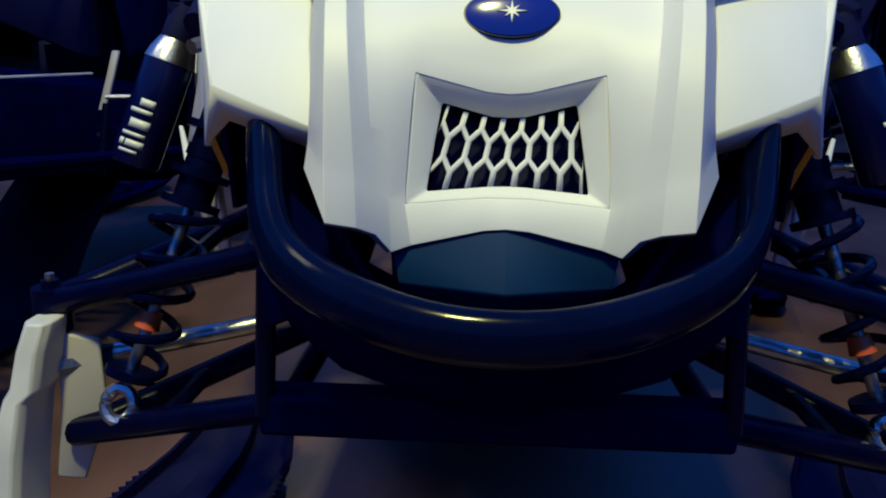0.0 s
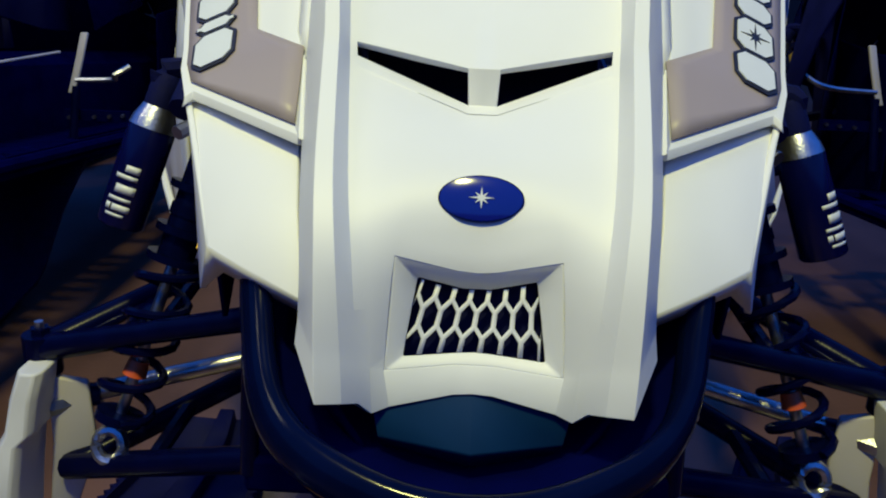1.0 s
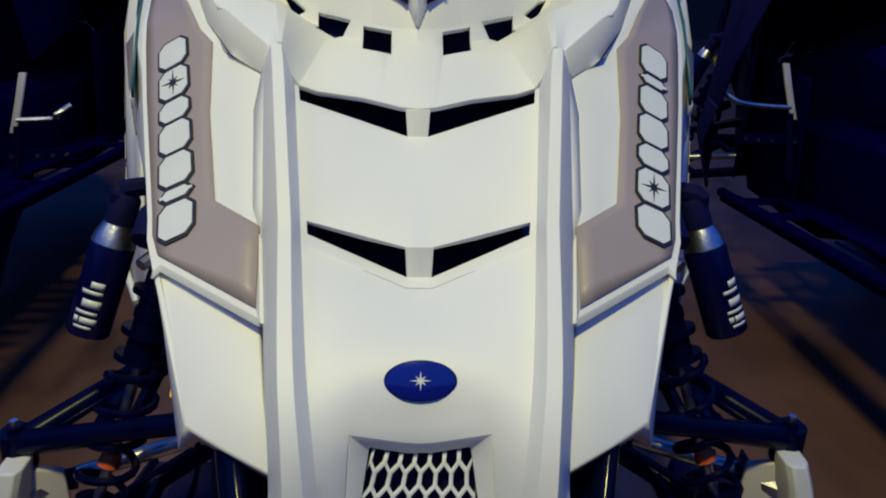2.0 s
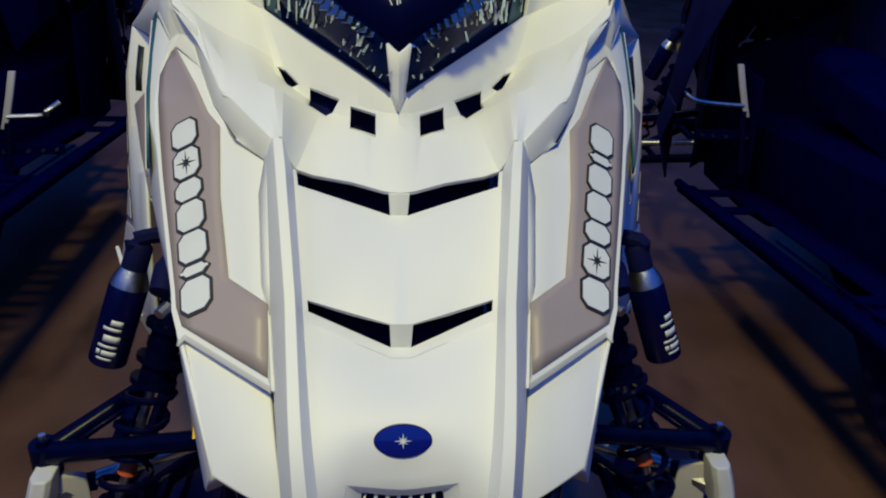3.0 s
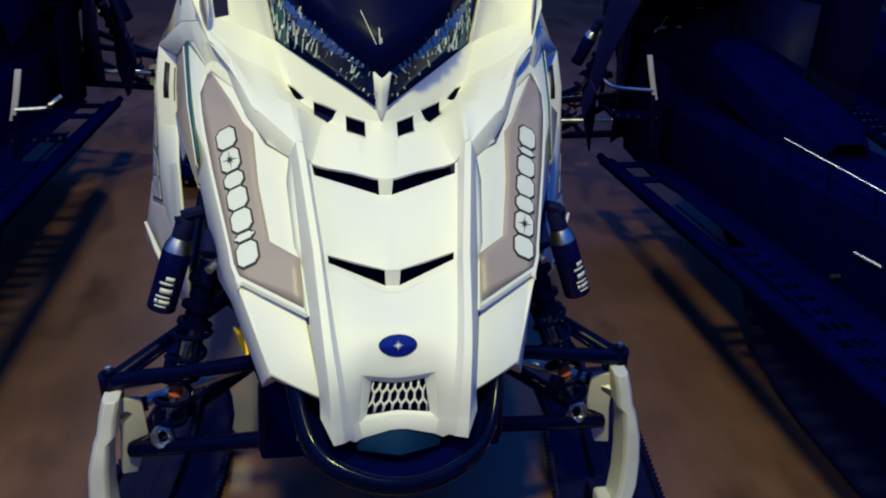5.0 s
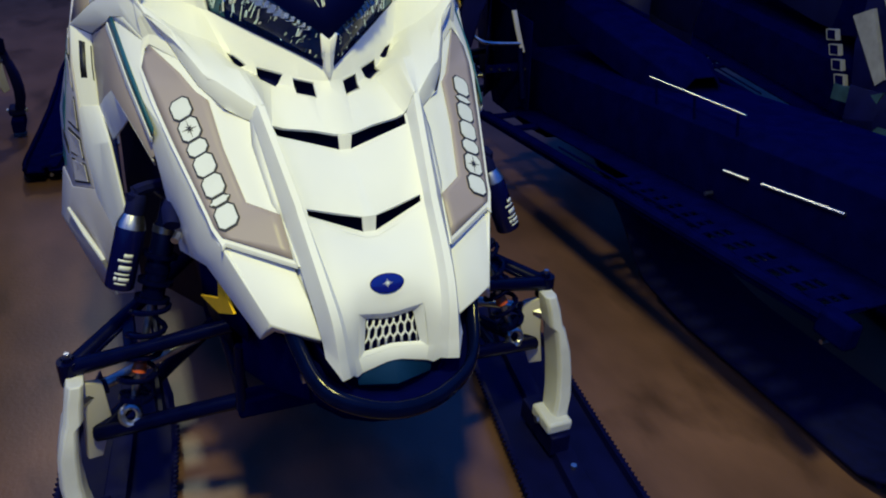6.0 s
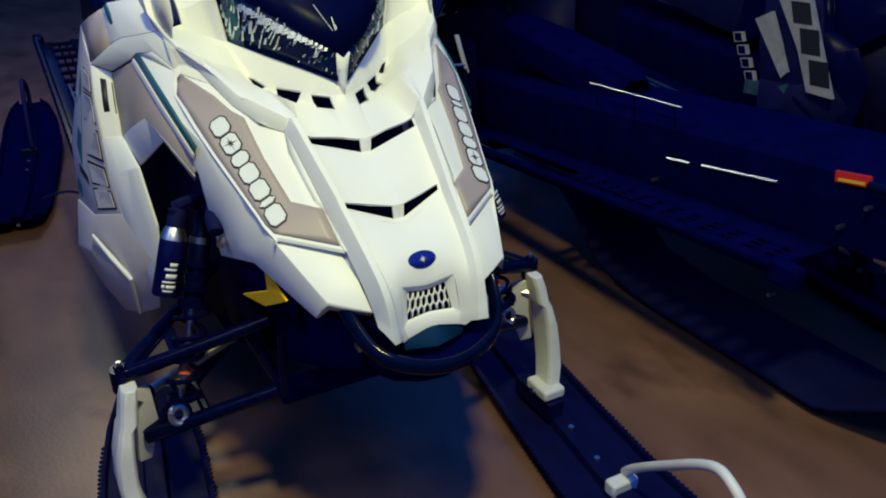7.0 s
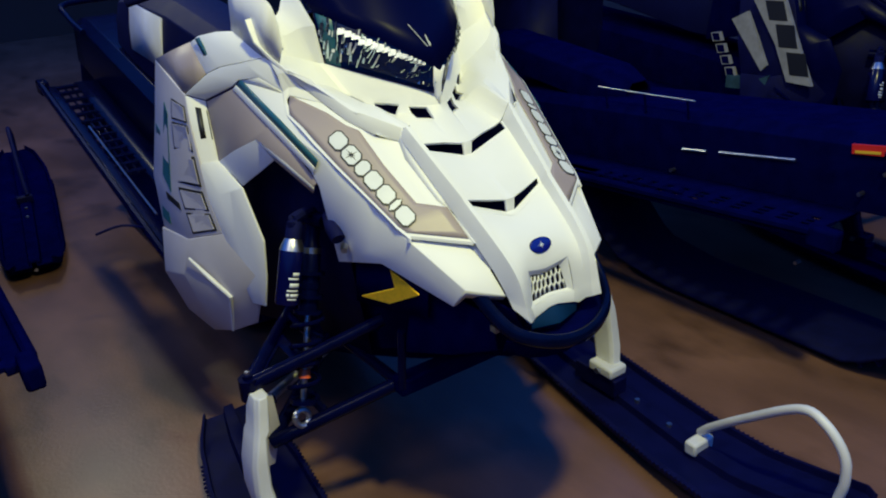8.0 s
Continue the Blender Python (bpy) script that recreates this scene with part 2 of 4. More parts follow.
DECAL = [
    [(.214, 1.882, .747), (.124, 1.815, .731)],
    [(.222, 1.900, .757), (.128, 1.873, .776)],
    [(.226, 1.918, .768), (.171, 1.912, .784)],
    [(.258, 2.040, .844), (.188, 1.990, .842)],
    [(.272, 2.100, .883), (.196, 2.059, .896)],
    [(.278, 2.131, .904), (.212, 2.081, .905)],
    [(.284, 2.173, .922), (.231, 2.119, .926)],
    [(.277, 2.188, .938), (.268, 2.197, .952)],
]
# foot and top of the step between the wing and the cowl
STEP_LOW = [(.143, 2.004, .876), (.175, 2.036, .887), (.207, 2.087, .912), (.229, 2.140, .942), (.246, 2.187, .968), (.268, 2.205, .996)]
STEP_TOP = [(.134, 2.003, .903), (.180, 2.060, .927), (.198, 2.082, .934), (.216, 2.120, .956), (.234, 2.165, .983), (.266, 2.196, 1.003)]


def both(row):
    return side(row[::-1], -1) + side(row[1:], 1)


def hood(root, P):
    # centre shell with stepped louvres: the lips of the steps stay apart, so that the slots are open
    bm = net([both(r) for r in NOSE[:1] + NOSE[1:2]], (0, -1, 0.6))
    columns = [curve(c, 5) for c in zip(NOSE[1], NOSE[2], NOSE[3], LOWER[0])]
    for s in (-1, 1):
        net([side([tuple(c[k]) for c in columns[2:]], s) for k in range(6)], (0, -1, 0.6), bm)
    def roll(before, edge):
        out = []
        for k, (a, b) in enumerate(zip(before, edge)):
            a, b = Vector(a), Vector(b)
            out.append(tuple(b + (a - b).normalized() * .013 + (Vector((0, -.0002, .0006)) if k < 4 else Vector())))
        return out
    round_rows = [[tuple(c[k]) for c in columns] for k in range(5, 16)]
    net([both(r) for r in round_rows[:-1] + [roll(round_rows[-2], LOWER[0]), LOWER[0]]], (0, -.5, 1), bm)
    net([both(r) for r in (LOWER[1], roll(LOWER[1], UPPER[0]), UPPER[0])], (0, -.5, 1), bm)
    for low, high in (LOWER, UPPER):
        net([side(low[:2], -1)[::-1] + side(low[1:2], 1), side(high[:2], -1)[::-1] + side(high[1:2], 1)], (0, -1, .2), bm)
        for s in (-1, 1):
            net([side(low[3:], s), side(high[3:], s)], (0, -1, .5), bm)
    bmesh.ops.remove_doubles(bm, verts=bm.verts, dist=.0005)
    bmesh.ops.recalc_face_normals(bm, faces=bm.faces)
    if sum((f.normal.z for f in bm.faces)) < 0:
        bmesh.ops.reverse_faces(bm, faces=bm.faces)
    part("hood", bm, P["body"], root, P["hood_label"], solid=.005, bevel=.0022, smooth=42)
    # cowl with three vents a side
    bm = net([curve(both(r), 3) for r in COWL], (0, -.5, 1))
    for s in (-1, 1):
        net([curve(side(r, s), 3) for r in PILLAR], (0, -.5, 1), bm)
    tree = BVHTree.FromBMesh(bm)
    ob = part("cowl", bm, P["body"], root, solid=.005, bevel=.0022, smooth=55)
    tool, lips = bmesh.new(), []
    for s in (-1, 1):
        for hole in ([(.054, 2.093, .912), (.025, 2.076, .903), (.025, 2.064, .884), (.054, 2.080, .893)],
                     [(.104, 2.135, .928), (.067, 2.110, .913), (.083, 2.114, .894), (.104, 2.120, .913)],
                     [(.146, 2.185, .932), (.136, 2.178, .932), (.118, 2.163, .930), (.132, 2.174, .919)]):
            drop = Vector((0, -.0090, -.0056))
            whole = [Vector(hole[0]), Vector(hole[1]), Vector(hole[2]) + drop, Vector(hole[3]) + drop]
            prism([Vector((s * p.x, p.y - .05, p.z + .05)) for p in whole], (0, .11, -.10), tool)
            spots = [tree.ray_cast(Vector((s * p[0], p[1] - .05, p[2] + .05)), Vector((0, .11, -.10)).normalized())[0] for p in (whole[3], whole[2], hole[3], hole[2])]
            if None not in spots and hole[0][0] < .12:
                lips.append(spots)
    pocket = [(-.2215, 2.058, 1.115), (-.2195, 2.172, 1.103), (-.2195, 2.168, 1.046), (-.2215, 2.060, 1.060)]
    along = Vector((-.25, 1.24, -.22)) * .36
    prism(pocket, along, tool)
    cut(ob, tool)
    for a, b, c, d in lips:
        inward = Vector((0, .005, -.0065))
        part("vent_lip", net([[a, b], [c + inward, d + inward]], (0, -.2, 1)), P["body"], ob, solid=.002)
    # black sheet added behind the openings, so they read dark like a shaded hollow
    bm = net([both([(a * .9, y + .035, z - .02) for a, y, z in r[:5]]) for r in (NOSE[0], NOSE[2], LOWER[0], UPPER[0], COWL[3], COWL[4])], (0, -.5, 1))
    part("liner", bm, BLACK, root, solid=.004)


def grille(root, P):
    lo_y, lo_z, hi_y, hi_z = 1.7290, .6090, 1.7445, .6545

    def on(u, v):
        half = .043 + (.036 - .043) * v
        dip = (-.008 * v + .003 * (1 - v)) * (1 - min(1, abs(u)) ** 2)
        return Vector((u * half, lo_y + (hi_y - lo_y) * v + .004 * (1 - abs(u)), lo_z + (hi_z - lo_z) * v + dip))
    # bevelled recess between the hood's opening and the mesh
    low, high = both(NOSE[1][:3]), both(NOSE[2][:3])
    us = [p[0] / .054 for p in low]
    bm = net([low, [on(u, 0) for u in us]], (0, -1, .4))
    net([high, [on(p[0] / .050, 1) for p in high]], (0, -1, .4), bm)
    for k, u in ((0, -1), (-1, 1)):
        net([[mid(low[k], high[k], v / 4) for v in range(5)], [on(u, v / 4) for v in range(5)]], (-u, -1, .2), bm)
    base = part("grille", bm, P["body"], root, solid=.003, bevel=.0012)
    # honeycomb of tall cells, each with its own hole
    bm = bmesh.new()
    w, h = 2 / 7.0, .58

    def inside(u, v):
        return max(-1.0, min(1.0, u)), max(0.0, min(1.0, v))
    for r in range(-1, 5):
        for c in range(-5, 6):
            cu, cv = (c + (.5 if r % 2 else 0)) * w, .10 + r * h * .72
            if abs(cu) > 1.12 or cv < -.15 or cv > 1.15:
                continue
            outer, inner = [], []
            for k, (a, b) in enumerate(((0, .5), (.5, .22), (.5, -.22), (0, -.5), (-.5, -.22), (-.5, .22))):
                lean = .25 * (cv + b * h - .5) / h
                outer.append(bm.verts.new(on(*inside(cu + (a + lean) * w, cv + b * h))))
                inner.append(bm.verts.new(on(*inside(cu + (a * .74 + lean) * w, cv + b * h * .86))))
            for k in range(6):
                j = (k + 1) % 6
                quad = (outer[k], outer[j], inner[j], inner[k])
                if len({tuple(round(x, 5) for x in q.co) for q in quad}) > 2:
                    try:
                        bm.faces.new(quad)
                    except ValueError:
                        pass
    bmesh.ops.remove_doubles(bm, verts=bm.verts, dist=.0003)
    bmesh.ops.dissolve_degenerate(bm, edges=bm.edges, dist=.0002)
    bmesh.ops.recalc_face_normals(bm, faces=bm.faces)
    if sum(f.normal.y * f.calc_area() for f in bm.faces) > 0:
        bmesh.ops.reverse_faces(bm, faces=bm.faces)
    part("mesh_insert", bm, P["body"], base, solid=.004)
    bm = net([[on(u / 4, v) + Vector((0, .012, -.003)) for u in range(-4, 5)] for v in (-.08, .5, 1.1)], (0, -1, .4))
    part("backing", bm, BLACK, base)


def emblem(root):
    c, e1 = Vector((0, 1.7595, .7010)), Vector((1, 0, 0))
    e2 = Vector((0, .49, .87)).normalized()
    nrm = Vector((0, -.87, .49)).normalized()

    def disc(rx, ry, h0, h1, dome=0.0):
        bm = bmesh.new()
        n = 40
        rings = []
        for f, h in ((1, h0), (1, h1), (.8, h1 + dome * .5), (.45, h1 + dome * .9)):
            rings.append([bm.verts.new(c + e1 * rx * f * math.cos(t) + e2 * ry * f * math.sin(t) + nrm * h) for t in [2 * math.pi * k / n for k in range(n)]])
        top = bm.verts.new(c + nrm * (h1 + dome))
        for a, b in zip(rings, rings[1:]):
            for k in range(n):
                bm.faces.new((a[k], a[(k + 1) % n], b[(k + 1) % n], b[k]))
        for k in range(n):
            bm.faces.new((rings[-1][k], rings[-1][(k + 1) % n], top))
        bmesh.ops.recalc_face_normals(bm, faces=bm.faces)
        return bm
    base = part("emblem", disc(.0262, .0146, -.003, .003), GLOSS, root, "oval blue enamel badge with a pale star")
    part("badge_face", disc(.0252, .0138, .001, .0036, .0016), BLUE, base)
    bm = bmesh.new()
    star = []
    for k in range(16):
        r = (.0070 if k % 4 == 0 else .0048 if k % 2 == 0 else .0017)
        t = 2 * math.pi * k / 16
        star.append(c + e1 * r * math.cos(t) * 1.15 + e2 * r * math.sin(t) + nrm * .0050)
    prism(star, nrm * .0008, bm)
    part("star", bm, SILVER, base)


def wing(root, P, s):
    """Raised side wing of the hood, with its decal and the printed bars on it."""
    ends = [((.219, 1.877, .743), (.120, 1.806, .728)), ((.227, 1.897, .755), (.1285, 1.866, .772)), ((.231, 1.917, .767), (.137, 1.892, .786)),
            ((.263, 2.039, .842), (.147, 1.978, .848)), ((.278, 2.100, .881), STEP_LOW[0]), ((.284, 2.131, .902), STEP_LOW[1]), ((.289, 2.176, .921), STEP_LOW[2]), ((.284, 2.193, .939), STEP_LOW[3])]
    rows = []
    for (o, i), (da, db) in zip(ends, DECAL):
        rows.append([o] + [mid(da, db, k / 6) for k in range(7)] + [mid(db, i, .5), i])
    fade = [1.0] * 8 + [.45, .25]
    lip = [(x - .003 * k, y - .0075 * k, z - .0045 * k) for (x, y, z), k in zip(rows[0], fade)]
    rows = [[(x, y - .0025, z - .006 * k) for (x, y, z), k in zip(lip, fade)], lip] + rows
    bm = net([side(r, s) for r in rows], (s * .5, -.5, 1))
    w = part("hood_wing", bm, P["body"], root, solid=.007, bevel=.002, smooth=20)
    lift = Vector((s * .0006, -.0012, .0018))
    dec = [[Vector(mid(a, b, k / 6)) for k in range(7)] for a, b in (side(r, s) for r in DECAL)]
    dec2 = []
    for a, b in zip(dec, dec[1:]):
        for k in range(4):
            dec2.append([p.lerp(q, k / 4) + lift for p, q in zip(a, b)])
    dec2.append([p + lift for p in dec[-1]])
    sheet = net(dec2, (s * .5, -.5, 1))
    tree = BVHTree.FromBMesh(sheet)
    d = part("decal", sheet, P["decal"], w, P["decal_label"], solid=.001)
    # plain dark-edged blocks in place of the maker's name, the second one with a star
    if P["print"] is None:
        return
    corner = [Vector(p) for p in ((.212, 1.892, .747), (.180, 1.886, .761), (.255, 2.093, .884), (.222, 2.085, .8965))]
    n = (corner[1] - corner[0]).cross(corner[2] - corner[0]).normalized()
    n = n if n.z > 0 else -n

    def at(u, v, h):
        r = corner[0].lerp(corner[1], u).lerp(corner[2].lerp(corner[3], u), v)
        p, up = Vector((s * r.x, r.y, r.z)), Vector((s * n.x, n.y, n.z))
        hit = tree.ray_cast(p + up * .05, -up)[0]
        return (p if hit is None else hit) + up * (h + .0008)

    def block(u0, u1, v0, v1, h, cut=.10):
        cv = cut * .16
        ring = ((u0 + cut, v0), (u1 - cut, v0), (u1, v0 + cv), (u1, v1 - cv), (u1 - cut, v1), (u0 + cut, v1), (u0, v1 - cv), (u0, v0 + cv))
        return prism([at(u, v + .03 * (u - .5), h) for u, v in ring], at(.5, .5, .0009) - at(.5, .5, 0))
    spans = ((0, .165), (.16, .335), (.33, .455), (.445, .61), (.60, .765), (.76, .83), (.825, 1))
    for k, (f0, f1) in enumerate(spans):
        v0, v1 = (1 - f1, 1 - f0) if s < 0 else (f0, f1)
        rim = part("print_edge", block(0, 1, v0, v1, .0002, .22), INK, d)
        part("print_bar", block(.075, .925, v0 + .013, v1 - .013, .0011, .18), P["print"], rim)
        if k == 1:
            star = [at(.5 + .36 * (1, .22, .55, .22)[j % 4] * math.cos(j * math.pi / 8), (v0 + v1) / 2 + .068 * (1, .22, .55, .22)[j % 4] * math.sin(j * math.pi / 8), .0020) for j in range(16)]
            part("print_star", prism(star, at(.5, .5, .0005) - at(.5, .5, 0)), INK, rim)


def lower_side(root, P, s):
    band = [STEP_LOW, STEP_TOP]
    cap = [[(.284, 2.193, .939), (.268, 2.199, .953), STEP_LOW[3]], [(.277, 2.209, .960), (.265, 2.204, .968), STEP_LOW[4]], [(.281, 2.216, .990), (.275, 2.212, .996), STEP_LOW[5]], [(.283, 2.248, 1.023), (.280, 2.240, 1.023), (.269, 2.207, 1.003)]]
    part("shoulder_cap", net([side(r, s) for r in cap], (s, -.4, .8)), P["body"], root, solid=.004, bevel=.001, smooth=14)
    slope = [[(.123, 1.862, .771), (.126, 1.890, .793), (.131, 1.975, .862), (.134, 2.003, .903)], [(.129, 1.866, .769), (.138, 1.892, .784), (.148, 1.978, .846), (.144, 2.005, .875)]]
    part("rail_side", net([side(r, s) for r in slope], (s, -.4, .6)), P["body"], root, solid=.003)
    part("shoulder_band", net([side(r, s) for r in band], (s, -.4, .6)), P["body"], root, solid=.004, bevel=.002, smooth=18)
    rows = [
        [(.172, 1.765, .661), (.14, 1.748, .651), (.105, 1.732, .640)],
        [(.190, 1.812, .692), (.15, 1.785, .685), (.114, 1.768, .686)],
        [(.209, 1.860, .721), (.17, 1.838, .716), (.122, 1.812, .712)],
        [(.216, 1.884, .734), (.18, 1.865, .731), (.124, 1.845, .735)],
    ]
    part("hood_side", net([side(r, s) for r in rows], (s * .3, -.5, 1)), P["body"], root, solid=.005, bevel=.0015, smooth=12)
    top = [(.273, 2.206, .960), (.285, 2.176, .924), (.262, 2.05, .846), (.236, 1.95, .785), (.220, 1.880, .738), (.210, 1.857, .723), (.172, 1.765, .661)]
    bot = [(.318, 2.316, .969), (.311, 2.238, .934), (.298, 2.15, .892), (.285, 2.078, .800), (.268, 2.06, .640), (.237, 1.945, .668), (.185, 1.786, .623)]
    midr = [mid(a, b, .5) for a, b in zip(top, bot)]
    part("hood_flank", net([side(r, s) for r in (top, midr, bot)], (s, -.3, .2)), P["body"], root, solid=.005, bevel=.0015, smooth=16)
    seam = [[(.106, 1.770, .686), (.110, 1.812, .724), (.114, 1.845, .752), (.116, 1.868, .768)], [(.124, 1.772, .664), (.126, 1.812, .690), (.128, 1.845, .712), (.130, 1.872, .735)]]
    part("hood_seam", net([side(r, s) for r in seam], (0, -.5, 1)), P["body"], root, solid=.004)
    # front lower lip
    lip = [[(.172, 1.765, .661), (.14, 1.748, .651), (.105, 1.732, .640)], [(.183, 1.784, .624), (.165, 1.775, .640), (.106, 1.742, .628)]]
    part("hood_lip", net([side(r, s) for r in lip], (0, -1, -.2)), P["body"], root, solid=.004)


def patch(rows, u, v, s, lift=.0):
    """A place on a net of rows: u along a row, v down the rows, both 0 to 1."""
    fu, fv = u * (len(rows[0]) - 1), v * (len(rows) - 1)
    i, j = min(int(fu), len(rows[0]) - 2), min(int(fv), len(rows) - 2)
    a = Vector(rows[j][i]).lerp(Vector(rows[j][i + 1]), fu - i)
    b = Vector(rows[j + 1][i]).lerp(Vector(rows[j + 1][i + 1]), fu - i)
    p = a.lerp(b, fv - j) + Vector((.95, -.25, .05)) * lift
    return Vector((s * p.x, p.y, p.z))


def side_panel(root, P, s):
    strip = [
        [(.393, 2.455, .930), (.358, 2.430, .916)],
        [(.402, 2.428, .860), (.362, 2.410, .862)],
        [(.404, 2.410, .790), (.364, 2.393, .791)],
        [(.403, 2.385, .715), (.355, 2.300, .752)],
        [(.396, 2.350, .640), (.347, 2.242, .645)],
        [(.385, 2.325, .560), (.350, 2.248, .560)],
        [(.372, 2.300, .480), (.355, 2.265, .480)],
    ]
    fill = [[mid(a, b, f) for f in (0, .33, .66, 1)] for a, b in strip]
    base = part("side_panel", net([side(r, s) for r in fill], (s, -.6, .1)), P["body"], root, P["panel_label"], solid=.006, bevel=.004)
    out = Vector((s * .004, -.001, 0))
    # flat dark strips stand in for a shaded slot and the gap beside it
    for rows in (((.42, .70, .050), (.41, .68, .1667), (.40, .67, .215)), ((.935, .985, .060), (.925, .975, .1667), (.92, .965, .225))):
        part("slot", net([[patch(strip, u0, v, s, .0006), patch(strip, u1, v, s, .0006)] for u0, u1, v in rows], (s, -.6, .1)), INK, base, solid=.0012)
    # tapered infill between stripe and opening, and the bevel that leads into the opening
    bm = net([side(r, s) for r in ([(.284, 2.084, .806), (.299, 2.150, .862), (.313, 2.215, .896), (.3295, 2.334, .954), (.357, 2.428, .915)],
                                   [(.291, 2.090, .797), (.314, 2.155, .836), (.337, 2.233, .870), (.352, 2.320, .830), (.364, 2.396, .789)])], (s, -.5, .3))
    part("infill", bm, P["decal"], base, solid=.004, bevel=.001)
    bm = net([side(r, s) for r in ([(.337, 2.233, .870), (.352, 2.320, .830), (.364, 2.396, .789)], [(.315, 2.205, .828), (.331, 2.262, .788), (.349, 2.318, .748)])], (s, -.6, .3))
    part("opening_lip", bm, P["body"], base, solid=.004, bevel=.001)
    bm = net([side(r, s) for r in ([(.291, 2.090, .797), (.314, 2.155, .836), (.337, 2.233, .870)], [(.288, 2.100, .780), (.303, 2.150, .806), (.315, 2.205, .828)])], (s, -.6, .1))
    part("opening_lip", bm, P["body"], base, solid=.003)

    def proud(row, d):
        return [(x + .75 * d, y - .5 * d, z + .42 * d) for x, y, z in row]
    up, low = [(.282, 2.076, .852), (.300, 2.180, .911), (.317, 2.315, .972)], [(.285, 2.082, .837), (.306, 2.192, .899), (.3235, 2.326, .961)]
    part("stripe", net([side(proud(r, .003), s) for r in (up, low)], (s, -.4, .6)), P["stripe"], base, "teal stripe", solid=.003)
    edge = [proud([mid(a, b, 1.05) for a, b in zip(up, low)], .0045), proud([mid(a, b, 1.85) for a, b in zip(up, low)], .003)]
    part("stripe_border", net([side(r, s) for r in edge], (s, -.4, .6)), P["body"], base, solid=.004, bevel=.001)
    # broad shoulder facet from the strip up to the cowl, and what lies behind it
    facet = [[(.393, 2.456, .931), (.352, 2.417, .974), (.335, 2.378, .992), (.308, 2.310, 1.008), (.281, 2.248, 1.024)],
             [(.358, 2.431, .918), (.3305, 2.338, .958), (.321, 2.322, .972), (.301, 2.262, .984), (.277, 2.211, .962)]]
    part("shoulder", net([side(r, s) for r in facet], (s, -.2, .8)), P["body"], base, solid=.004, bevel=.001, smooth=14)
    crown = [[(.318, 2.316, .971), (.301, 2.262, .984), (.277, 2.211, .961)], [(.317, 2.312, .965), (.296, 2.262, .958), (.276, 2.208, .953)]]
    part("shoulder_crown", net([side(r, s) for r in crown], (s, -.3, .6)), P["body"], base, solid=.003, smooth=10)
    part("decal", net([side(r, s) for r in ([(.348, 2.502, 1.030), (.353, 2.420, .976)], [(.362, 2.600, 1.000), (.373, 2.440, .953)], [(.373, 2.692, .970), (.391, 2.470, .931)])], (s, .1, .5)), P["decal"], base, solid=.004)
    bm = net([side(r, s) for r in ([(.348, 2.501, 1.029), (.3525, 2.419, .975)], [(.338, 2.470, 1.046), (.335, 2.379, .993)], [(.312, 2.430, 1.056), (.308, 2.311, 1.009)], [(.286, 2.395, 1.058), (.282, 2.250, 1.025)])], (s, 0, .8))
    part("cowl_side", bm, P["body"], base, solid=.004, bevel=.001, smooth=14)
    rim = [[(.2725, 2.222, 1.008), (.280, 2.240, 1.016), (.290, 2.285, 1.030), (.290, 2.400, 1.060)], [(.2655, 2.212, 1.045), (.267, 2.223, 1.100), (.276, 2.252, 1.135), (.286, 2.400, 1.150)]]
    part("cowl_rim", net([curve(side(r, s), 4) for r in rim], (s, -.3, .2)), P["body"], base, solid=.0018)
    part("stripe", net([side(r, s) for r in ([(.3475, 2.466, 1.041), (.3400, 2.424, .988)], [(.3435, 2.455, 1.045), (.3360, 2.412, .993)])], (s, 0, .8)), P["stripe"], base, solid=.003)
    # hose end and clip at the edge of the opening
    part("hose_end", tube([side([p], s)[0] for p in ((.262, 2.10, .726), (.272, 2.06, .716), (.276, 2.035, .700))], .016, 10, taper=[.012, .017, .014]), RUBBER, base)
    part("clip", tube([side([p], s)[0] for p in ((.268, 2.030, .686), (.276, 2.016, .682))], .007, 8), ALLOY, base)
    rear = [
        [(.393, 2.456, .930), (.386, 2.570, .952), (.374, 2.692, .969)],
        [(.402, 2.425, .860), (.412, 2.550, .850), (.408, 2.655, .855)],
        [(.403, 2.385, .715), (.437, 2.520, .710), (.448, 2.620, .720)],
        [(.396, 2.350, .640), (.441, 2.457, .605), (.458, 2.580, .600)],
    ]
    r = part("rear_panel", net([side(q, s) for q in rear], (s, 0, 0)), P["rear"], base, solid=.006, bevel=.003)
    if P["print"]:
        # plain bars with dark edges in place of large outlined print
        for k in range(5):
            v0, v1 = .12 + .172 * k, .12 + .172 * (k + .93)
            u0, u1 = .05, .40
            rim = part("print_edge", prism([patch(rear, u, v, s, .0010) for u, v in ((u0, v0), (u1, v0 + .012), (u1, v1), (u0, v1 - .012))], out * .3), INK, r)
            part("print_bar", prism([patch(rear, u, v, s, .0022) for u, v in ((u0 + .024, v0 + .014), (u1 - .024, v0 + .024), (u1 - .024, v1 - .014), (u0 + .024, v1 - .024))], out * .3), P["rear"], rim)
        part("stripe", prism([patch(rear, u, v, s, .0012) for u, v in ((.50, .26), (.62, .20), (.72, .62), (.56, .70))], out * .4), P["stripe"], r)
        part("stripe", prism([patch(rear, u, v, s, .0012) for u, v in ((.78, .40), (.92, .38), (.94, .92), (.80, .95))], out * .4), P["stripe"], r)
        part("stripe", prism([patch(rear, u, v, s, .0012) for u, v in ((.46, .76), (.70, .72), (.71, .77), (.46, .81))], out * .4), INK, r)
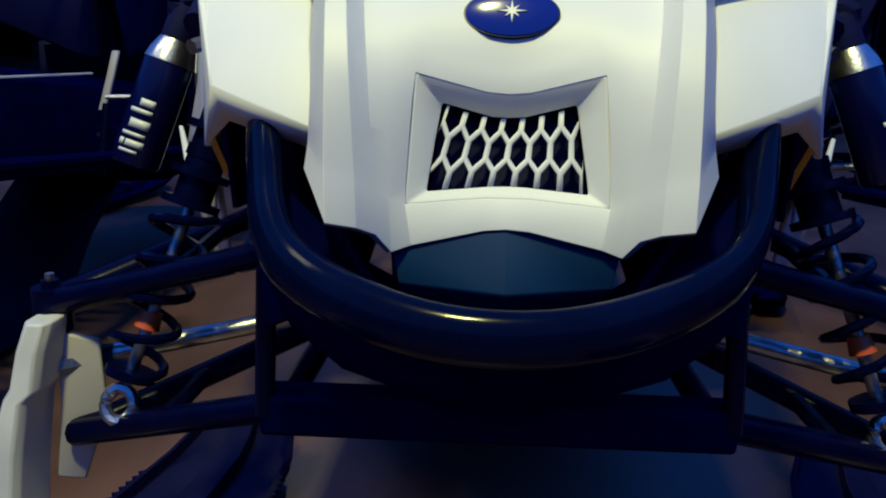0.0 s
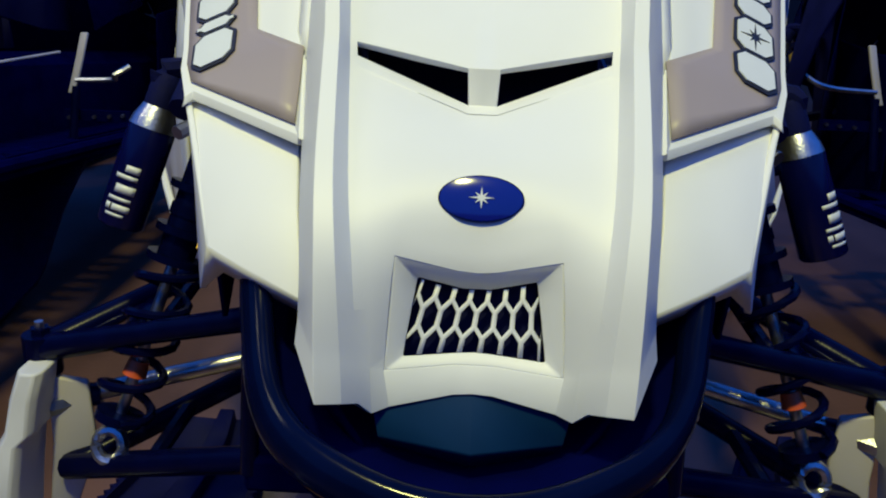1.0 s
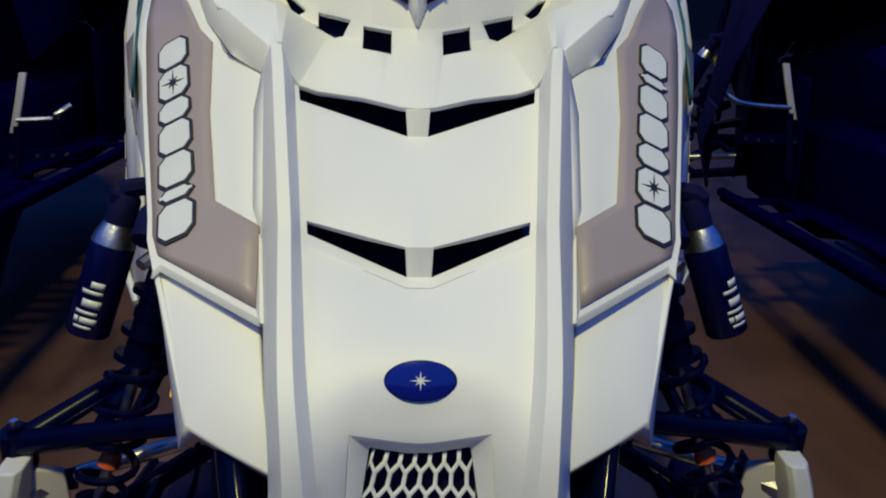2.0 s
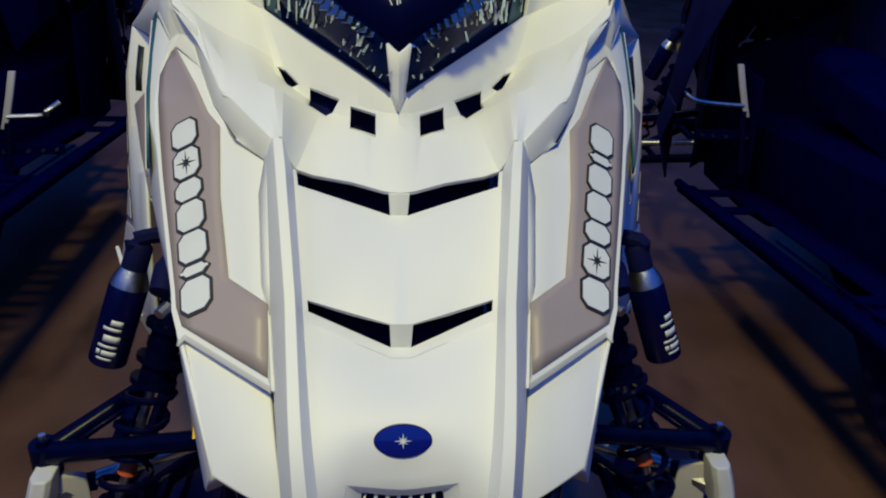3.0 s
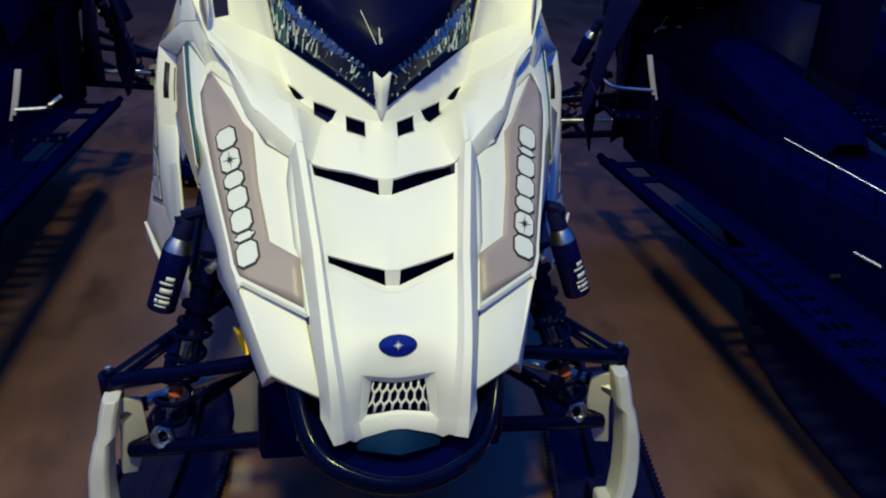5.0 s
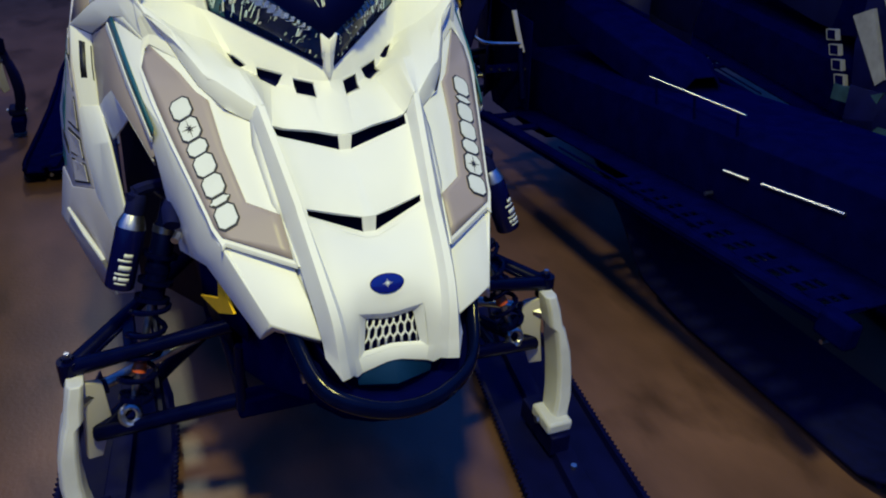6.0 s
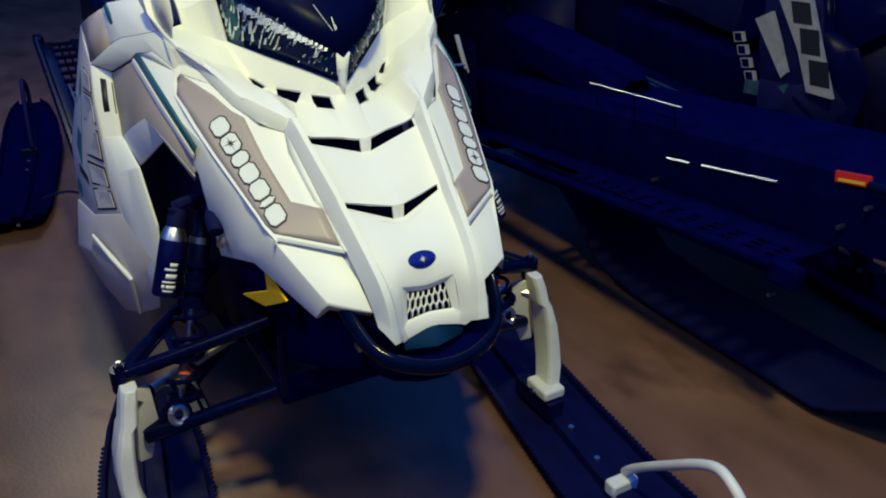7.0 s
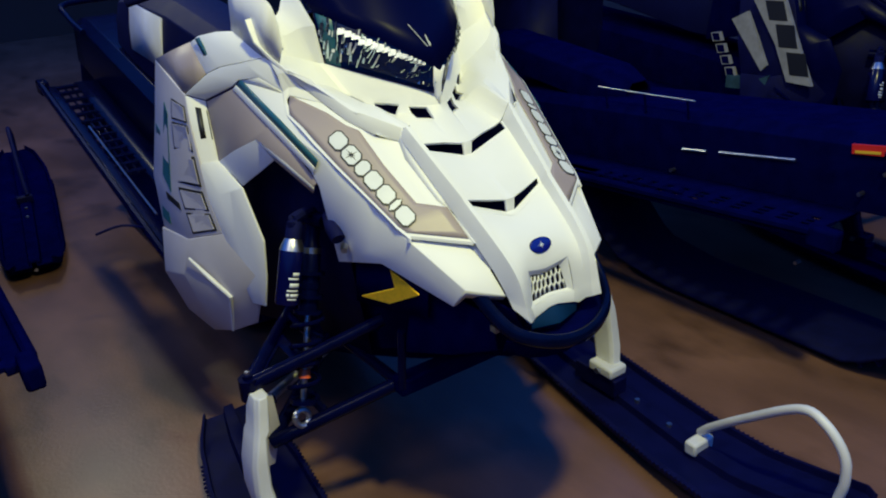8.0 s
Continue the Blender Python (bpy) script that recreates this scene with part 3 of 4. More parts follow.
    pod = [
        [(.352, 2.256, .575), (.395, 2.349, .642), (.442, 2.457, .606), (.462, 2.581, .602)],
        [(.350, 2.276, .530), (.402, 2.345, .490), (.464, 2.462, .520), (.482, 2.556, .500)],
        [(.358, 2.322, .414), (.391, 2.400, .370), (.416, 2.470, .350), (.446, 2.550, .385)],
    ]
    pd = part("side_pod", net([side(q, s) for q in pod], (s, -.3, -.2)), P["rear"], base, "pale grey moulded side pod", solid=.006, bevel=.006)
    part("ridge", tube([side([p], s)[0] for p in ((.455, 2.433, .570), (.430, 2.388, .530), (.404, 2.345, .489), (.398, 2.372, .43), (.393, 2.400, .372))], .0055, 8, taper=[.003, .0055, .0055, .004, .003]), P["body"], pd)
    # dark footwell and engine bay inside the opening
    bm = net([side(q, s) for q in ([(.25, 2.09, .86), (.28, 2.30, .86), (.33, 2.46, .86)], [(.22, 2.10, .60), (.25, 2.30, .60), (.34, 2.46, .60)], [(.19, 2.10, .36), (.22, 2.30, .36), (.34, 2.46, .38)])], (s, -.4, 0))
    part("inner_panel", bm, BLACK, base, solid=.004)


def headlights(root, P):
    low = [(.010, 2.071, .936), (.060, 2.122, .956), (.110, 2.178, .974), (.163, 2.238, .995)]
    high = [(.004, 2.064, .986), (.058, 2.086, 1.021), (.114, 2.150, 1.058), (.172, 2.250, 1.095)]
    rng = random.Random(4)
    for s in (-1, 1):
        rows = [fine(side([mid(a, b, f) for a, b in zip(low, high)], s), 9) for f in (0, .35, .7, 1)]
        lens = part("headlight", net(rows, (0, -1, .5)), P["lens"], root, "dark glossy headlight lens with bright flecks for its reflections", solid=.003)
        part("rim", tube([tuple(Vector(p) + Vector((0, -.001, 0))) for p in rows[0]] + [tuple(r[-1]) for r in rows[1:]], .0014, 6), GLOSS, lens)
        part("marker", net([[tuple(Vector(mid(r[7], r[8], f)) + Vector((0, -.0015, .001))) for f in (-.2, .2, .6, .9)] for r in rows[:4]], (0, -1, .5)), TEAL, lens, solid=.0005)
        if P["print"] is None:
            continue
        # bright slivers stand in for streaks of reflection on the lens
        for k in range(110):
            u, v = rng.random() ** .8, rng.uniform(.03, .88)
            if u < .45 and rng.random() < .5:
                continue
            wdt, hgt = rng.uniform(.0015, .0065), rng.uniform(.006, .024) * (.5 + .8 * u)
            a = Vector(patch([side(low, s), side(high, s)], u, v, 1))
            b = Vector(patch([side(low, s), side(high, s)], u, min(1, v + hgt / .08), 1))
            lean = Vector((s * rng.uniform(-.5, .1) * hgt, rng.uniform(-.010, .004), 0))
            e = Vector((s * .7, .7, .1)) * wdt
            off = Vector((0, -.0045, .0028))
            part("fin", prism([a + off, a + e + off + Vector((0, rng.uniform(-.003, .002), 0)), b + e * rng.uniform(.2, .8) + lean + off, b + lean + off], (0, .001, -.0005)), rng.choice((P["reflector"], P["reflector"], P["reflector"], SILVER)), lens)
        # facets tilted to throw a lamp back, added for glare on the lens
        facing = Vector((s * .600, -.610, .518))
        across = Vector((0, 0, 1)).cross(facing).normalized()
        rise = facing.cross(across)
        for k in range(15):
            u = .16 + .66 * k / 14
            c = Vector(patch([side(low, s), side(high, s)], u, .86, 1)) + facing * .004
            w, h = .0075, (.004 + .010 * math.sin(math.pi * min(1, (1 - u) * 1.35))) * rng.uniform(.7, 1.1)
            part("reflector_facet", prism([c - across * w - rise * h, c + across * w - rise * h * .8, c + across * w + rise * .004, c - across * w + rise * .004], facing * -.001), GLARE, lens)
    bm, spike = bmesh.new(), []
    for z, w, back, front in ((.915, .0022, 2.066, 2.062), (.934, .0092, 2.072, 2.059), (.957, .0108, 2.070, 2.058), (.981, .0140, 2.062, 2.056)):
        tip = .009 if z > .98 else 0
        spike.append([(-w, back, z + tip), (-w * .55, (back + front) / 2, z + tip * .4), (0, front, z), (w * .55, (back + front) / 2, z + tip * .4), (w, back, z + tip)])
    net(spike, (0, -1, .4), bm)
    part("spike", bm, P["body"], root, solid=.004)
    top = [(0, 2.245, 1.225), (.08, 2.285, 1.235), (.145, 2.325, 1.220), (.193, 2.345, 1.190)]
    high[0] = (0, 2.061, .984)
    rows = [both([mid(a, b, f) for a, b in zip(high, top)]) for f in (0, .25, .5, .75, 1)]
    sh = part("windshield", net(rows, (0, -1, .6)), P["shield"], root, "dark tinted windshield", solid=.004)
    # thin pale streaks laid on the glass in place of glints
    if P["print"]:
        for u, v, u2, v2, r in ((.425, .29, .480, .150, .0006), (.495, .25, .496, .165, .0009), (.503, .20, .504, .17, .0007)):
            part("scratch", tube([patch(rows, u, v, 1) + Vector((0, -.003, .002)), patch(rows, u2, v2, 1) + Vector((0, -.003, .002))], r, 5), SILVER, sh)


def front_end(root, P):
    # bumper tube and its skid plate
    half = [(.146, 1.83, .655), (.145, 1.785, .645), (.136, 1.745, .612), (.122, 1.705, .582), (.096, 1.675, .566), (.048, 1.653, .553), (0, 1.646, .549)]
    pts = curve([(-a, y, z) for a, y, z in half] + [(a, y, z) for a, y, z in half[::-1][1:]], 5)
    b = part("front_bumper", tube([p + Vector((0, 0, .007)) for p in pts], .0092, 16, tall=1.5), BUMPER, root, "bent black tube bumper")
    skid = [[(-.128, 1.705, .566), (-.09, 1.678, .552), (-.045, 1.662, .543), (0, 1.657, .540), (.045, 1.662, .543), (.09, 1.678, .552), (.128, 1.705, .566)],
            [(-.120, 1.725, .530), (-.085, 1.70, .515), (-.045, 1.688, .507), (0, 1.683, .504), (.045, 1.688, .507), (.085, 1.70, .515), (.120, 1.725, .530)]]
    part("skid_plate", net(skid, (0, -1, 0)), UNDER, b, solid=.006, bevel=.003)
    # dark tray added between bumper and chin, so the gap casts solid shadow
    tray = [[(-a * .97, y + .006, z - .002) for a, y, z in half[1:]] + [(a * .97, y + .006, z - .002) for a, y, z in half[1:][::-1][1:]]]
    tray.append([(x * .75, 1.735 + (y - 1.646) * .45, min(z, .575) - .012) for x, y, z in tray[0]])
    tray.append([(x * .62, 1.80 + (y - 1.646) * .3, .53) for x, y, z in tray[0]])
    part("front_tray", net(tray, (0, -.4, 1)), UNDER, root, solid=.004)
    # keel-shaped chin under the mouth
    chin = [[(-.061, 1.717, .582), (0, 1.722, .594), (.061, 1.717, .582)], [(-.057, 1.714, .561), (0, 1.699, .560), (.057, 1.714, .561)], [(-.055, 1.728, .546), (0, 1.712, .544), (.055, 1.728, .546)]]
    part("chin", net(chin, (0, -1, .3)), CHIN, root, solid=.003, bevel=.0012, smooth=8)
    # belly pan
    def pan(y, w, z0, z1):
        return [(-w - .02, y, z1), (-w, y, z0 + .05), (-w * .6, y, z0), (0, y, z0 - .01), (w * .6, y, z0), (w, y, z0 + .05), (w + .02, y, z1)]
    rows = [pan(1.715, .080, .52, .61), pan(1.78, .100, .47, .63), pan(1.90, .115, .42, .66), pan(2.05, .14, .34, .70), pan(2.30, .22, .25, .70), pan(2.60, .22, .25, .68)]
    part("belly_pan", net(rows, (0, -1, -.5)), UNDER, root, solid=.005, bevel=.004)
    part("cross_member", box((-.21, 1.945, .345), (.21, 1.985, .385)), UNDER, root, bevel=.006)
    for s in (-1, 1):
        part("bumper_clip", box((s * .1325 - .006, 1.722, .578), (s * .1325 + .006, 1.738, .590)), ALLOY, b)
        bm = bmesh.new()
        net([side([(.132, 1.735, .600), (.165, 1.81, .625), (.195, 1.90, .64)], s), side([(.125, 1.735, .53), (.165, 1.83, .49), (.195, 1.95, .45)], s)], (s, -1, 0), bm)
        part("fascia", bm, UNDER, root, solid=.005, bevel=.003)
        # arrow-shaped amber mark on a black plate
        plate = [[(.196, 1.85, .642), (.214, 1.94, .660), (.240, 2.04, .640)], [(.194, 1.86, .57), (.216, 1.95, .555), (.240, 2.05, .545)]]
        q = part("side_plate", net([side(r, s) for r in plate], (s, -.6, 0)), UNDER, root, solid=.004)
        bm = bmesh.new()
        prism(side([(.218, 1.941, .651), (.207, 1.862, .626), (.222, 1.946, .578), (.242, 2.021, .571), (.222, 1.922, .621)], s), (s * .004, -.003, 0), bm)
        part("reflector", bm, AMBER, q, "amber arrow-shaped reflector")


def helix(a, b, radius, turns, wire, bm=None):
    a, b = Vector(a), Vector(b)
    d = (b - a).normalized()
    u = d.cross(Vector((0, 1, 0))).normalized()
    w = d.cross(u)
    n = int(turns * 14)
    return tube([a.lerp(b, k / n) + radius * (math.cos(2 * math.pi * turns * k / n) * u + math.sin(2 * math.pi * turns * k / n) * w) for k in range(n + 1)], wire, 7, bm)


def suspension(root, P, s):
    def q(a, y, z):
        return (s * a, y, z)
    ball = q(.478, 2.10, .412)
    # upper arm
    bm = bmesh.new()
    for inner in (q(.20, 2.02, .50), q(.20, 2.32, .52)):
        tube([inner, mid(inner, ball, .5), ball], .013, 10, bm, taper=[.014, .013, .017])
    tube([mid(q(.20, 2.02, .50), ball, .45), mid(q(.20, 2.32, .52), ball, .45)], .009, 8, bm)
    arm = part("upper_arm", bm, STEEL, root)
    l0, l1 = q(.20, 2.02, .50), q(.20, 2.32, .52)
    rim_a = [mid(ball, l0, .06), mid(ball, l0, .20), mid(ball, l0, .42), mid(mid(ball, l0, .42), mid(ball, l1, .42), .5), mid(ball, l1, .42), mid(ball, l1, .20), mid(ball, l1, .06), mid(ball, l0, .06)]
    heart = mid(mid(ball, l0, .27), mid(ball, l1, .27), .5)
    part("gusset", net([rim_a, [mid(heart, p, .45) for p in rim_a]], (0, 0, 1)), STEEL, arm, solid=.008, bevel=.002)
    part("ball_joint", tube([Vector(ball) - Vector((0, 0, .03)), Vector(ball) + Vector((0, 0, .018))], .020, 12), STEEL, arm)
    part("nut", tube([Vector(ball) + Vector((0, 0, .014)), Vector(ball) + Vector((0, 0, .026))], .0105, 6), STEEL, arm)
    part("stud", tube([Vector(ball) + Vector((0, 0, .024)), Vector(ball) + Vector((0, 0, .033))], .005, 8), ALLOY, arm)
    # lower arm
    out = q(.455, 2.080, .270)
    bm = bmesh.new()
    for inner in (q(.195, 1.985, .358), q(.195, 2.28, .350)):
        tube([inner, out], .015, 10, bm)
    tube([mid(q(.195, 1.985, .358), out, .55), mid(q(.195, 2.28, .350), out, .55)], .010, 8, bm)
    low = part("lower_arm", bm, STEEL, root)
    part("subframe_post", tube([q(.198, 1.952, .50), q(.205, 1.952, .365)], .009, 10), STEEL, root)
    part("pivot", tube([q(.195, 1.955, .362), q(.195, 2.31, .352)], .013, 10), STEEL, root)
    part("tie_rod", tube([q(.22, 2.20, .375), q(.44, 2.12, .345)], .011, 10), ALLOY, root)
    bm = bmesh.new()
    tube([q(.425, 2.12, .345), q(.465, 2.11, .345)], .014, 10, bm)
    part("rod_end", bm, STEEL, root)
    # shock absorber
    a, b = Vector(q(.268, 2.160, .690)), Vector(q(.391, 2.056, .317))
    sh = part("shock", tube([a, a.lerp(b, .10), a.lerp(b, .12), a.lerp(b, .46)], .02, 14, taper=[.016, .016, .0205, .0205]), STEEL, root)
    part("collar", tube([a.lerp(b, .12), a.lerp(b, .15)], .0215, 14), ALLOY, sh)
    for f in (.24, .36, .44):
        part("perch", tube([a.lerp(b, f), a.lerp(b, f + .02)], .031, 14), STEEL, sh)
    part("adjuster", tube([a.lerp(b, .30), a.lerp(b, .33)], .0225, 14), STEEL, sh)
    part("shaft", tube([a.lerp(b, .42), a.lerp(b, .94)], .0065, 10), ALLOY, sh)
    part("bump_stop", tube([a.lerp(b, .745), a.lerp(b, .79)], .0135, 12, taper=[.011, .0135]), ORANGE, sh)
    part("spring", helix(a.lerp(b, .47), a.lerp(b, .91), .031, 4.2, .0052), STEEL, sh)
    part("lower_perch", tube([a.lerp(b, .90), a.lerp(b, .925)], .027, 14), STEEL, sh)
    # eye at its lower end
    bm = bmesh.new()
    ring = [b + .017 * Vector((math.cos(t) * .9, math.sin(t) * .35, math.sin(t) * .95)) for t in [2 * math.pi * k / 16 for k in range(17)]]
    tube(ring, .0068, 8, bm, cap=False)
    part("eyelet", bm, ALLOY, sh)
    part("top_mount", tube([a + Vector((s * -.012, -.03, .012)), a + Vector((s * .012, .03, .012))], .017, 12), STEEL, sh)
    # reservoir
    t, e = Vector(q(.325, 2.128, .706)), Vector(q(.374, 2.098, .564))
    can = part("reservoir", tube([t, t.lerp(e, .12), t.lerp(e, .26), t.lerp(e, .30), t.lerp(e, .98), e], .024, 18, taper=[.013, .014, .022, .0245, .0245, .0225]), GLOSS, sh, "black shock reservoir canister")
    part("cap", tube([t.lerp(e, .13), t.lerp(e, .22), t.lerp(e, .285)], .02, 18, taper=[.0165, .0225, .0248]), ALLOY, can)
    part("knob", tube([t.lerp(e, -.10), t.lerp(e, -.07), t.lerp(e, .13)], .016, 14, taper=[.013, .016, .0165]), RUBBER, can)
    part("hose", tube(curve([t, t + Vector((0, 0, .02)), a + Vector((0, 0, .03)), a], 4), .011, 8), RUBBER, can)
    d = (e - t).normalized()
    face = Vector((s * .25, -1, .25)).normalized()
    wv = d.cross(face).normalized()
    fv = wv.cross(d).normalized()
    for k, (f0, f1, w0, w1) in enumerate(((.56, .61, -.7, -.1), (.63, .66, -.7, .25), (.70, .76, -.75, .1), (.79, .815, -.7, .3), (.84, .885, -.75, .0), (.84, .885, .08, .3), (.905, .925, -.6, .2))):
        bm = bmesh.new()
        cols = [w0 + (w1 - w0) * i / 5 for i in range(6)]
        rows = [[t.lerp(e, f) + .0252 * (math.sin(c) * wv + math.cos(c) * (fv if fv.y < 0 else -fv)) for c in cols] for f in (f0, f1)]
        net(rows, (0, -1, 0), bm)
        part("label_bar", bm, SILVER, can, solid=.0006)
    # spindle
    # bowed blade: outer edge, inner edge, middle and half depth at each height
    blade = [(.492, .452, 2.074, .028, .405), (.500, .458, 2.070, .034, .375), (.508, .463, 2.066, .036, .335), (.513, .474, 2.064, .040, .325), (.528, .482, 2.058, .043, .270), (.534, .486, 2.050, .043, .215), (.531, .482, 2.034, .041, .165), (.518, .470, 2.016, .037, .118)]
    rows = []
    for xo, xi, y, w, z in blade:
        xo, xi, w = xo - .006, xi + .004, w * .9
        rows.append([q(xo - .007, y - w, z), q(xo, y - w + .012, z), q(xo, y + w - .012, z), q(xo - .007, y + w, z), q(xi + .006, y + w, z), q(xi, y + w - .010, z), q(xi, y - w + .010, z), q(xi + .006, y - w, z), q(xo - .007, y - w, z)])
    bm = net(rows, (s, 0, 0))
    bmesh.ops.contextual_create(bm, geom=[e for e in bm.edges if e.is_boundary and all(v.co.z > .40 for v in e.verts)])
    sp = part("spindle", bm, P["spindle"], root, P["spindle_label"], bevel=.0025, smooth=35)
    # grey ribbed back of the casting, set behind the blade
    part("spindle_web", net([[q(.470, 2.085, .385), q(.430, 2.100, .370)], [q(.470, 2.082, .30), q(.425, 2.096, .29)], [q(.476, 2.070, .22), q(.452, 2.085, .21)]], (0, -1, 0)), GREY, sp, "grey cast inner web", solid=.014, bevel=.003)
    part("foot", box((s * .481 - .031, 1.964, .094), (s * .481 + .031, 2.048, .124)), P["spindle"], sp, bevel=.007)
    part("saddle", box((s * .481 - .024, 1.955, .040), (s * .481 + .024, 2.105, .092)), P["ski"], sp, bevel=.004)
    for dx in (-.05, .05):
        part("bolt", tube([(s * .481 + dx * .68 - .006, 2.01, .108), (s * .481 + dx * .68 + .006, 2.01, .108)], .009, 8), ALLOY, sp)
    part("steering_arm", tube([q(.475, 2.085, .345), q(.445, 2.11, .345)], .013, 8), ALLOY, sp)
    # ski
    def cx(y):
        return s * .4875 + .0125 + .14 * (y - 2.0)
    hw = .125
    prof = [(2.52, .060), (2.46, .020), (2.30, .012), (1.95, .012), (1.72, .016), (1.55, .035), (1.40, .085), (1.30, .145), (1.27, .170)]
    wid = [.55, .8, .95, 1, 1.04, 1.06, 1.0, .72, .42]
    bm = bmesh.new()
    grid = []
    for (y, z), w in zip(prof, wid):
        grid.append([(cx(y) + f * hw * w, y, z + h) for f, h in ((-1, .032), (-.90, .036), (-.88, .016), (-.22, .014), (-.18, .034), (.18, .034), (.22, .014), (.88, .016), (.90, .036), (1, .032))])
    grid = [fine([g[i] for g in grid], 28) for i in range(10)]
    net(grid, (0, 0, 1), bm)
    ski = part("ski", bm, P["ski"], root, "long black plastic ski", solid=.010, bevel=.002, smooth=35)
    for f in (-1, 1):
        # row of small grip teeth along the edge
        bm = bmesh.new()
        for k in range(60):
            y = 1.52 + .0145 * k
            i = next(n for n in range(len(prof) - 1) if prof[n][0] >= y >= prof[n + 1][0])
            part_way = (prof[i][0] - y) / (prof[i][0] - prof[i + 1][0])
            z = prof[i][1] + (prof[i + 1][1] - prof[i][1]) * part_way + .032
            w = hw * (wid[i] + (wid[i + 1] - wid[i]) * part_way)
            prism([(cx(y) + f * (w - .006), y, z - .005), (cx(y) + f * (w - .006), y + .010, z - .005), (cx(y) + f * (w + .004), y + .005, z - .005)], (0, 0, .007), bm)
        part("grip_teeth", bm, P["ski"], ski)
    part("wear_rod", tube([(cx(y), y, z + .008) for y, z in prof[1:6]], .008, 6), ALLOY, ski)
    lp = curve([(cx(y) + s * dx, y, z) for y, z, dx in ((1.690, .082, .016), (1.655, .122, .012), (1.560, .212, .006), (1.435, .318, .002), (1.375, .322, .002), (1.325, .278, .006), (1.312, .222, .006), (1.318, .172, .004))], 5)
    part("ski_loop", tube(lp, .0105, 10), P["spindle"], ski, "pale tubular ski loop")
    part("loop_foot", box((cx(1.68) - .036, 1.662, .045), (cx(1.68) + .036, 1.696, .080)), P["spindle"], ski, bevel=.006)
    for y in (1.78, 1.90):
        part("screw", tube([(cx(y), y, .035), (cx(y), y, .056)], .007, 8), ALLOY, ski)


def rear_body(root, P):
    # tunnel, boards, track, seat
    def zt(y):
        return .53 + P["rise"] * (y - 2.6)
    rows = []
    for y in (2.45, 3.0, 3.6, 4.25, 4.38):
        drop = 0 if y < 4.3 else .03
        h = P["half"]
        rows.append([(-h - .01, y, zt(y) - .17), (-h, y, zt(y) - drop), (.035 - h, y, zt(y) + .03 - drop), (h - .035, y, zt(y) + .03 - drop), (h, y, zt(y) - drop), (h + .01, y, zt(y) - .17)])
    part("tunnel", net(rows, (0, 0, 1)), P["tunnel"], root, solid=.004, bevel=.006)
    for s in (-1, 1):
        # outer rail, inner strip and a perforated rear plate leave an open slot along the board
        def strip(x0, x1, y0, y1, n=8):
            return net([[(s * x0, y, zt(y) - .168), (s * (x0 + x1) / 2, y, zt(y) - .166), (s * x1, y, zt(y) - .165)] for y in [y0 + (y1 - y0) * k / n for k in range(n + 1)]], (0, 0, 1))
        bd = part("running_board", strip(P["half"] + .01, .285, 2.55, 4.15), P["board"], root, "black perforated running board", solid=.006)
        part("outer_rail", strip(.352, .405, 2.55, 4.15), P["board"], bd, solid=.020, bevel=.004)
        part("board_edge", tube([(s * .403, y, zt(y) - .16) for y in (2.55, 3.3, 4.15)], .013, 8), P["board"], bd)
        part("inner_trim", tube([(s * .350, y, zt(y) - .158) for y in (3.05, 3.4, 3.72)], .0035, 6), P["trim"], bd, "thin bright trim")
        for y in (2.62, 2.78, 3.36, 3.42, 3.48, 3.54, 3.60, 3.66, 3.72, 3.79, 3.86, 3.93, 4.00, 4.07, 4.13):
            part("cross_bar", box((min(s * .28, s * .36), y - .016, zt(y) - .176), (max(s * .28, s * .36), y + .016, zt(y) - .166)), P["board"], bd)
        for x in (.305, .33):
            part("long_bar", net([[(s * (x - .004), y, zt(y) - .167), (s * (x + .004), y, zt(y) - .167)] for y in (3.34, 4.14)], (0, 0, 1)), P["board"], bd, solid=.005)
        part("end_cap", box((min(s * .375, s * .412), 4.14, zt(4.15) - .20), (max(s * .375, s * .412), 4.22, zt(4.15) - .145)), P["board"], bd, bevel=.008)
    # track loop with lugs
    k, w = P["track_back"], P["half"] - .016
    loop = [(2.75 + k, .20), (2.62 + k * .8, .33), (2.75 + k * .7, .44), (3.2, .53), (4.0, .44 + P["rise"]), (4.28, .42 + P["rise"]), (4.42, .38), (4.36, .16), (4.18, .040), (3.4 + k * .3, .030), (3.0 + k * .75, .06), (2.75 + k, .20)]
    pts = fine([(0, y, z) for y, z in loop], 61)
    bm = net([[(x, y, z) for x in (-w, -.06, .06, w)] for _, y, z in pts], (0, -1, 0))
    tr = part("track", bm, RUBBER, root, "black lugged rubber track", solid=.012)
    for i in range(60):
        (_, y0, z0), (_, y1, z1) = pts[i], pts[i + 1]
        c = Vector((0, (y0 + y1) / 2, (z0 + z1) / 2))
        n = (c - Vector((0, 3.5, .26)))
        n = Vector((0, n.y * .3, n.z)).normalized()
        if z0 > .50 or z0 < .05:
            continue
        m = Matrix.Translation(c + n * .012) @ n.to_track_quat("Z", "Y").to_matrix().to_4x4()
        part("lug", box((.02 - w, -.006, -.01), (w - .02, .006, .024), None, m), RUBBER, tr)
    # seat
    sec = [(2.90, .10, .64, .90), (3.10, .115, .66, .95), (3.40, .13, .72, 1.00), (3.72, .14, .78, 1.02), (3.92, .13, .82, 1.00), (3.98, .09, .84, .92)]
    rows = []
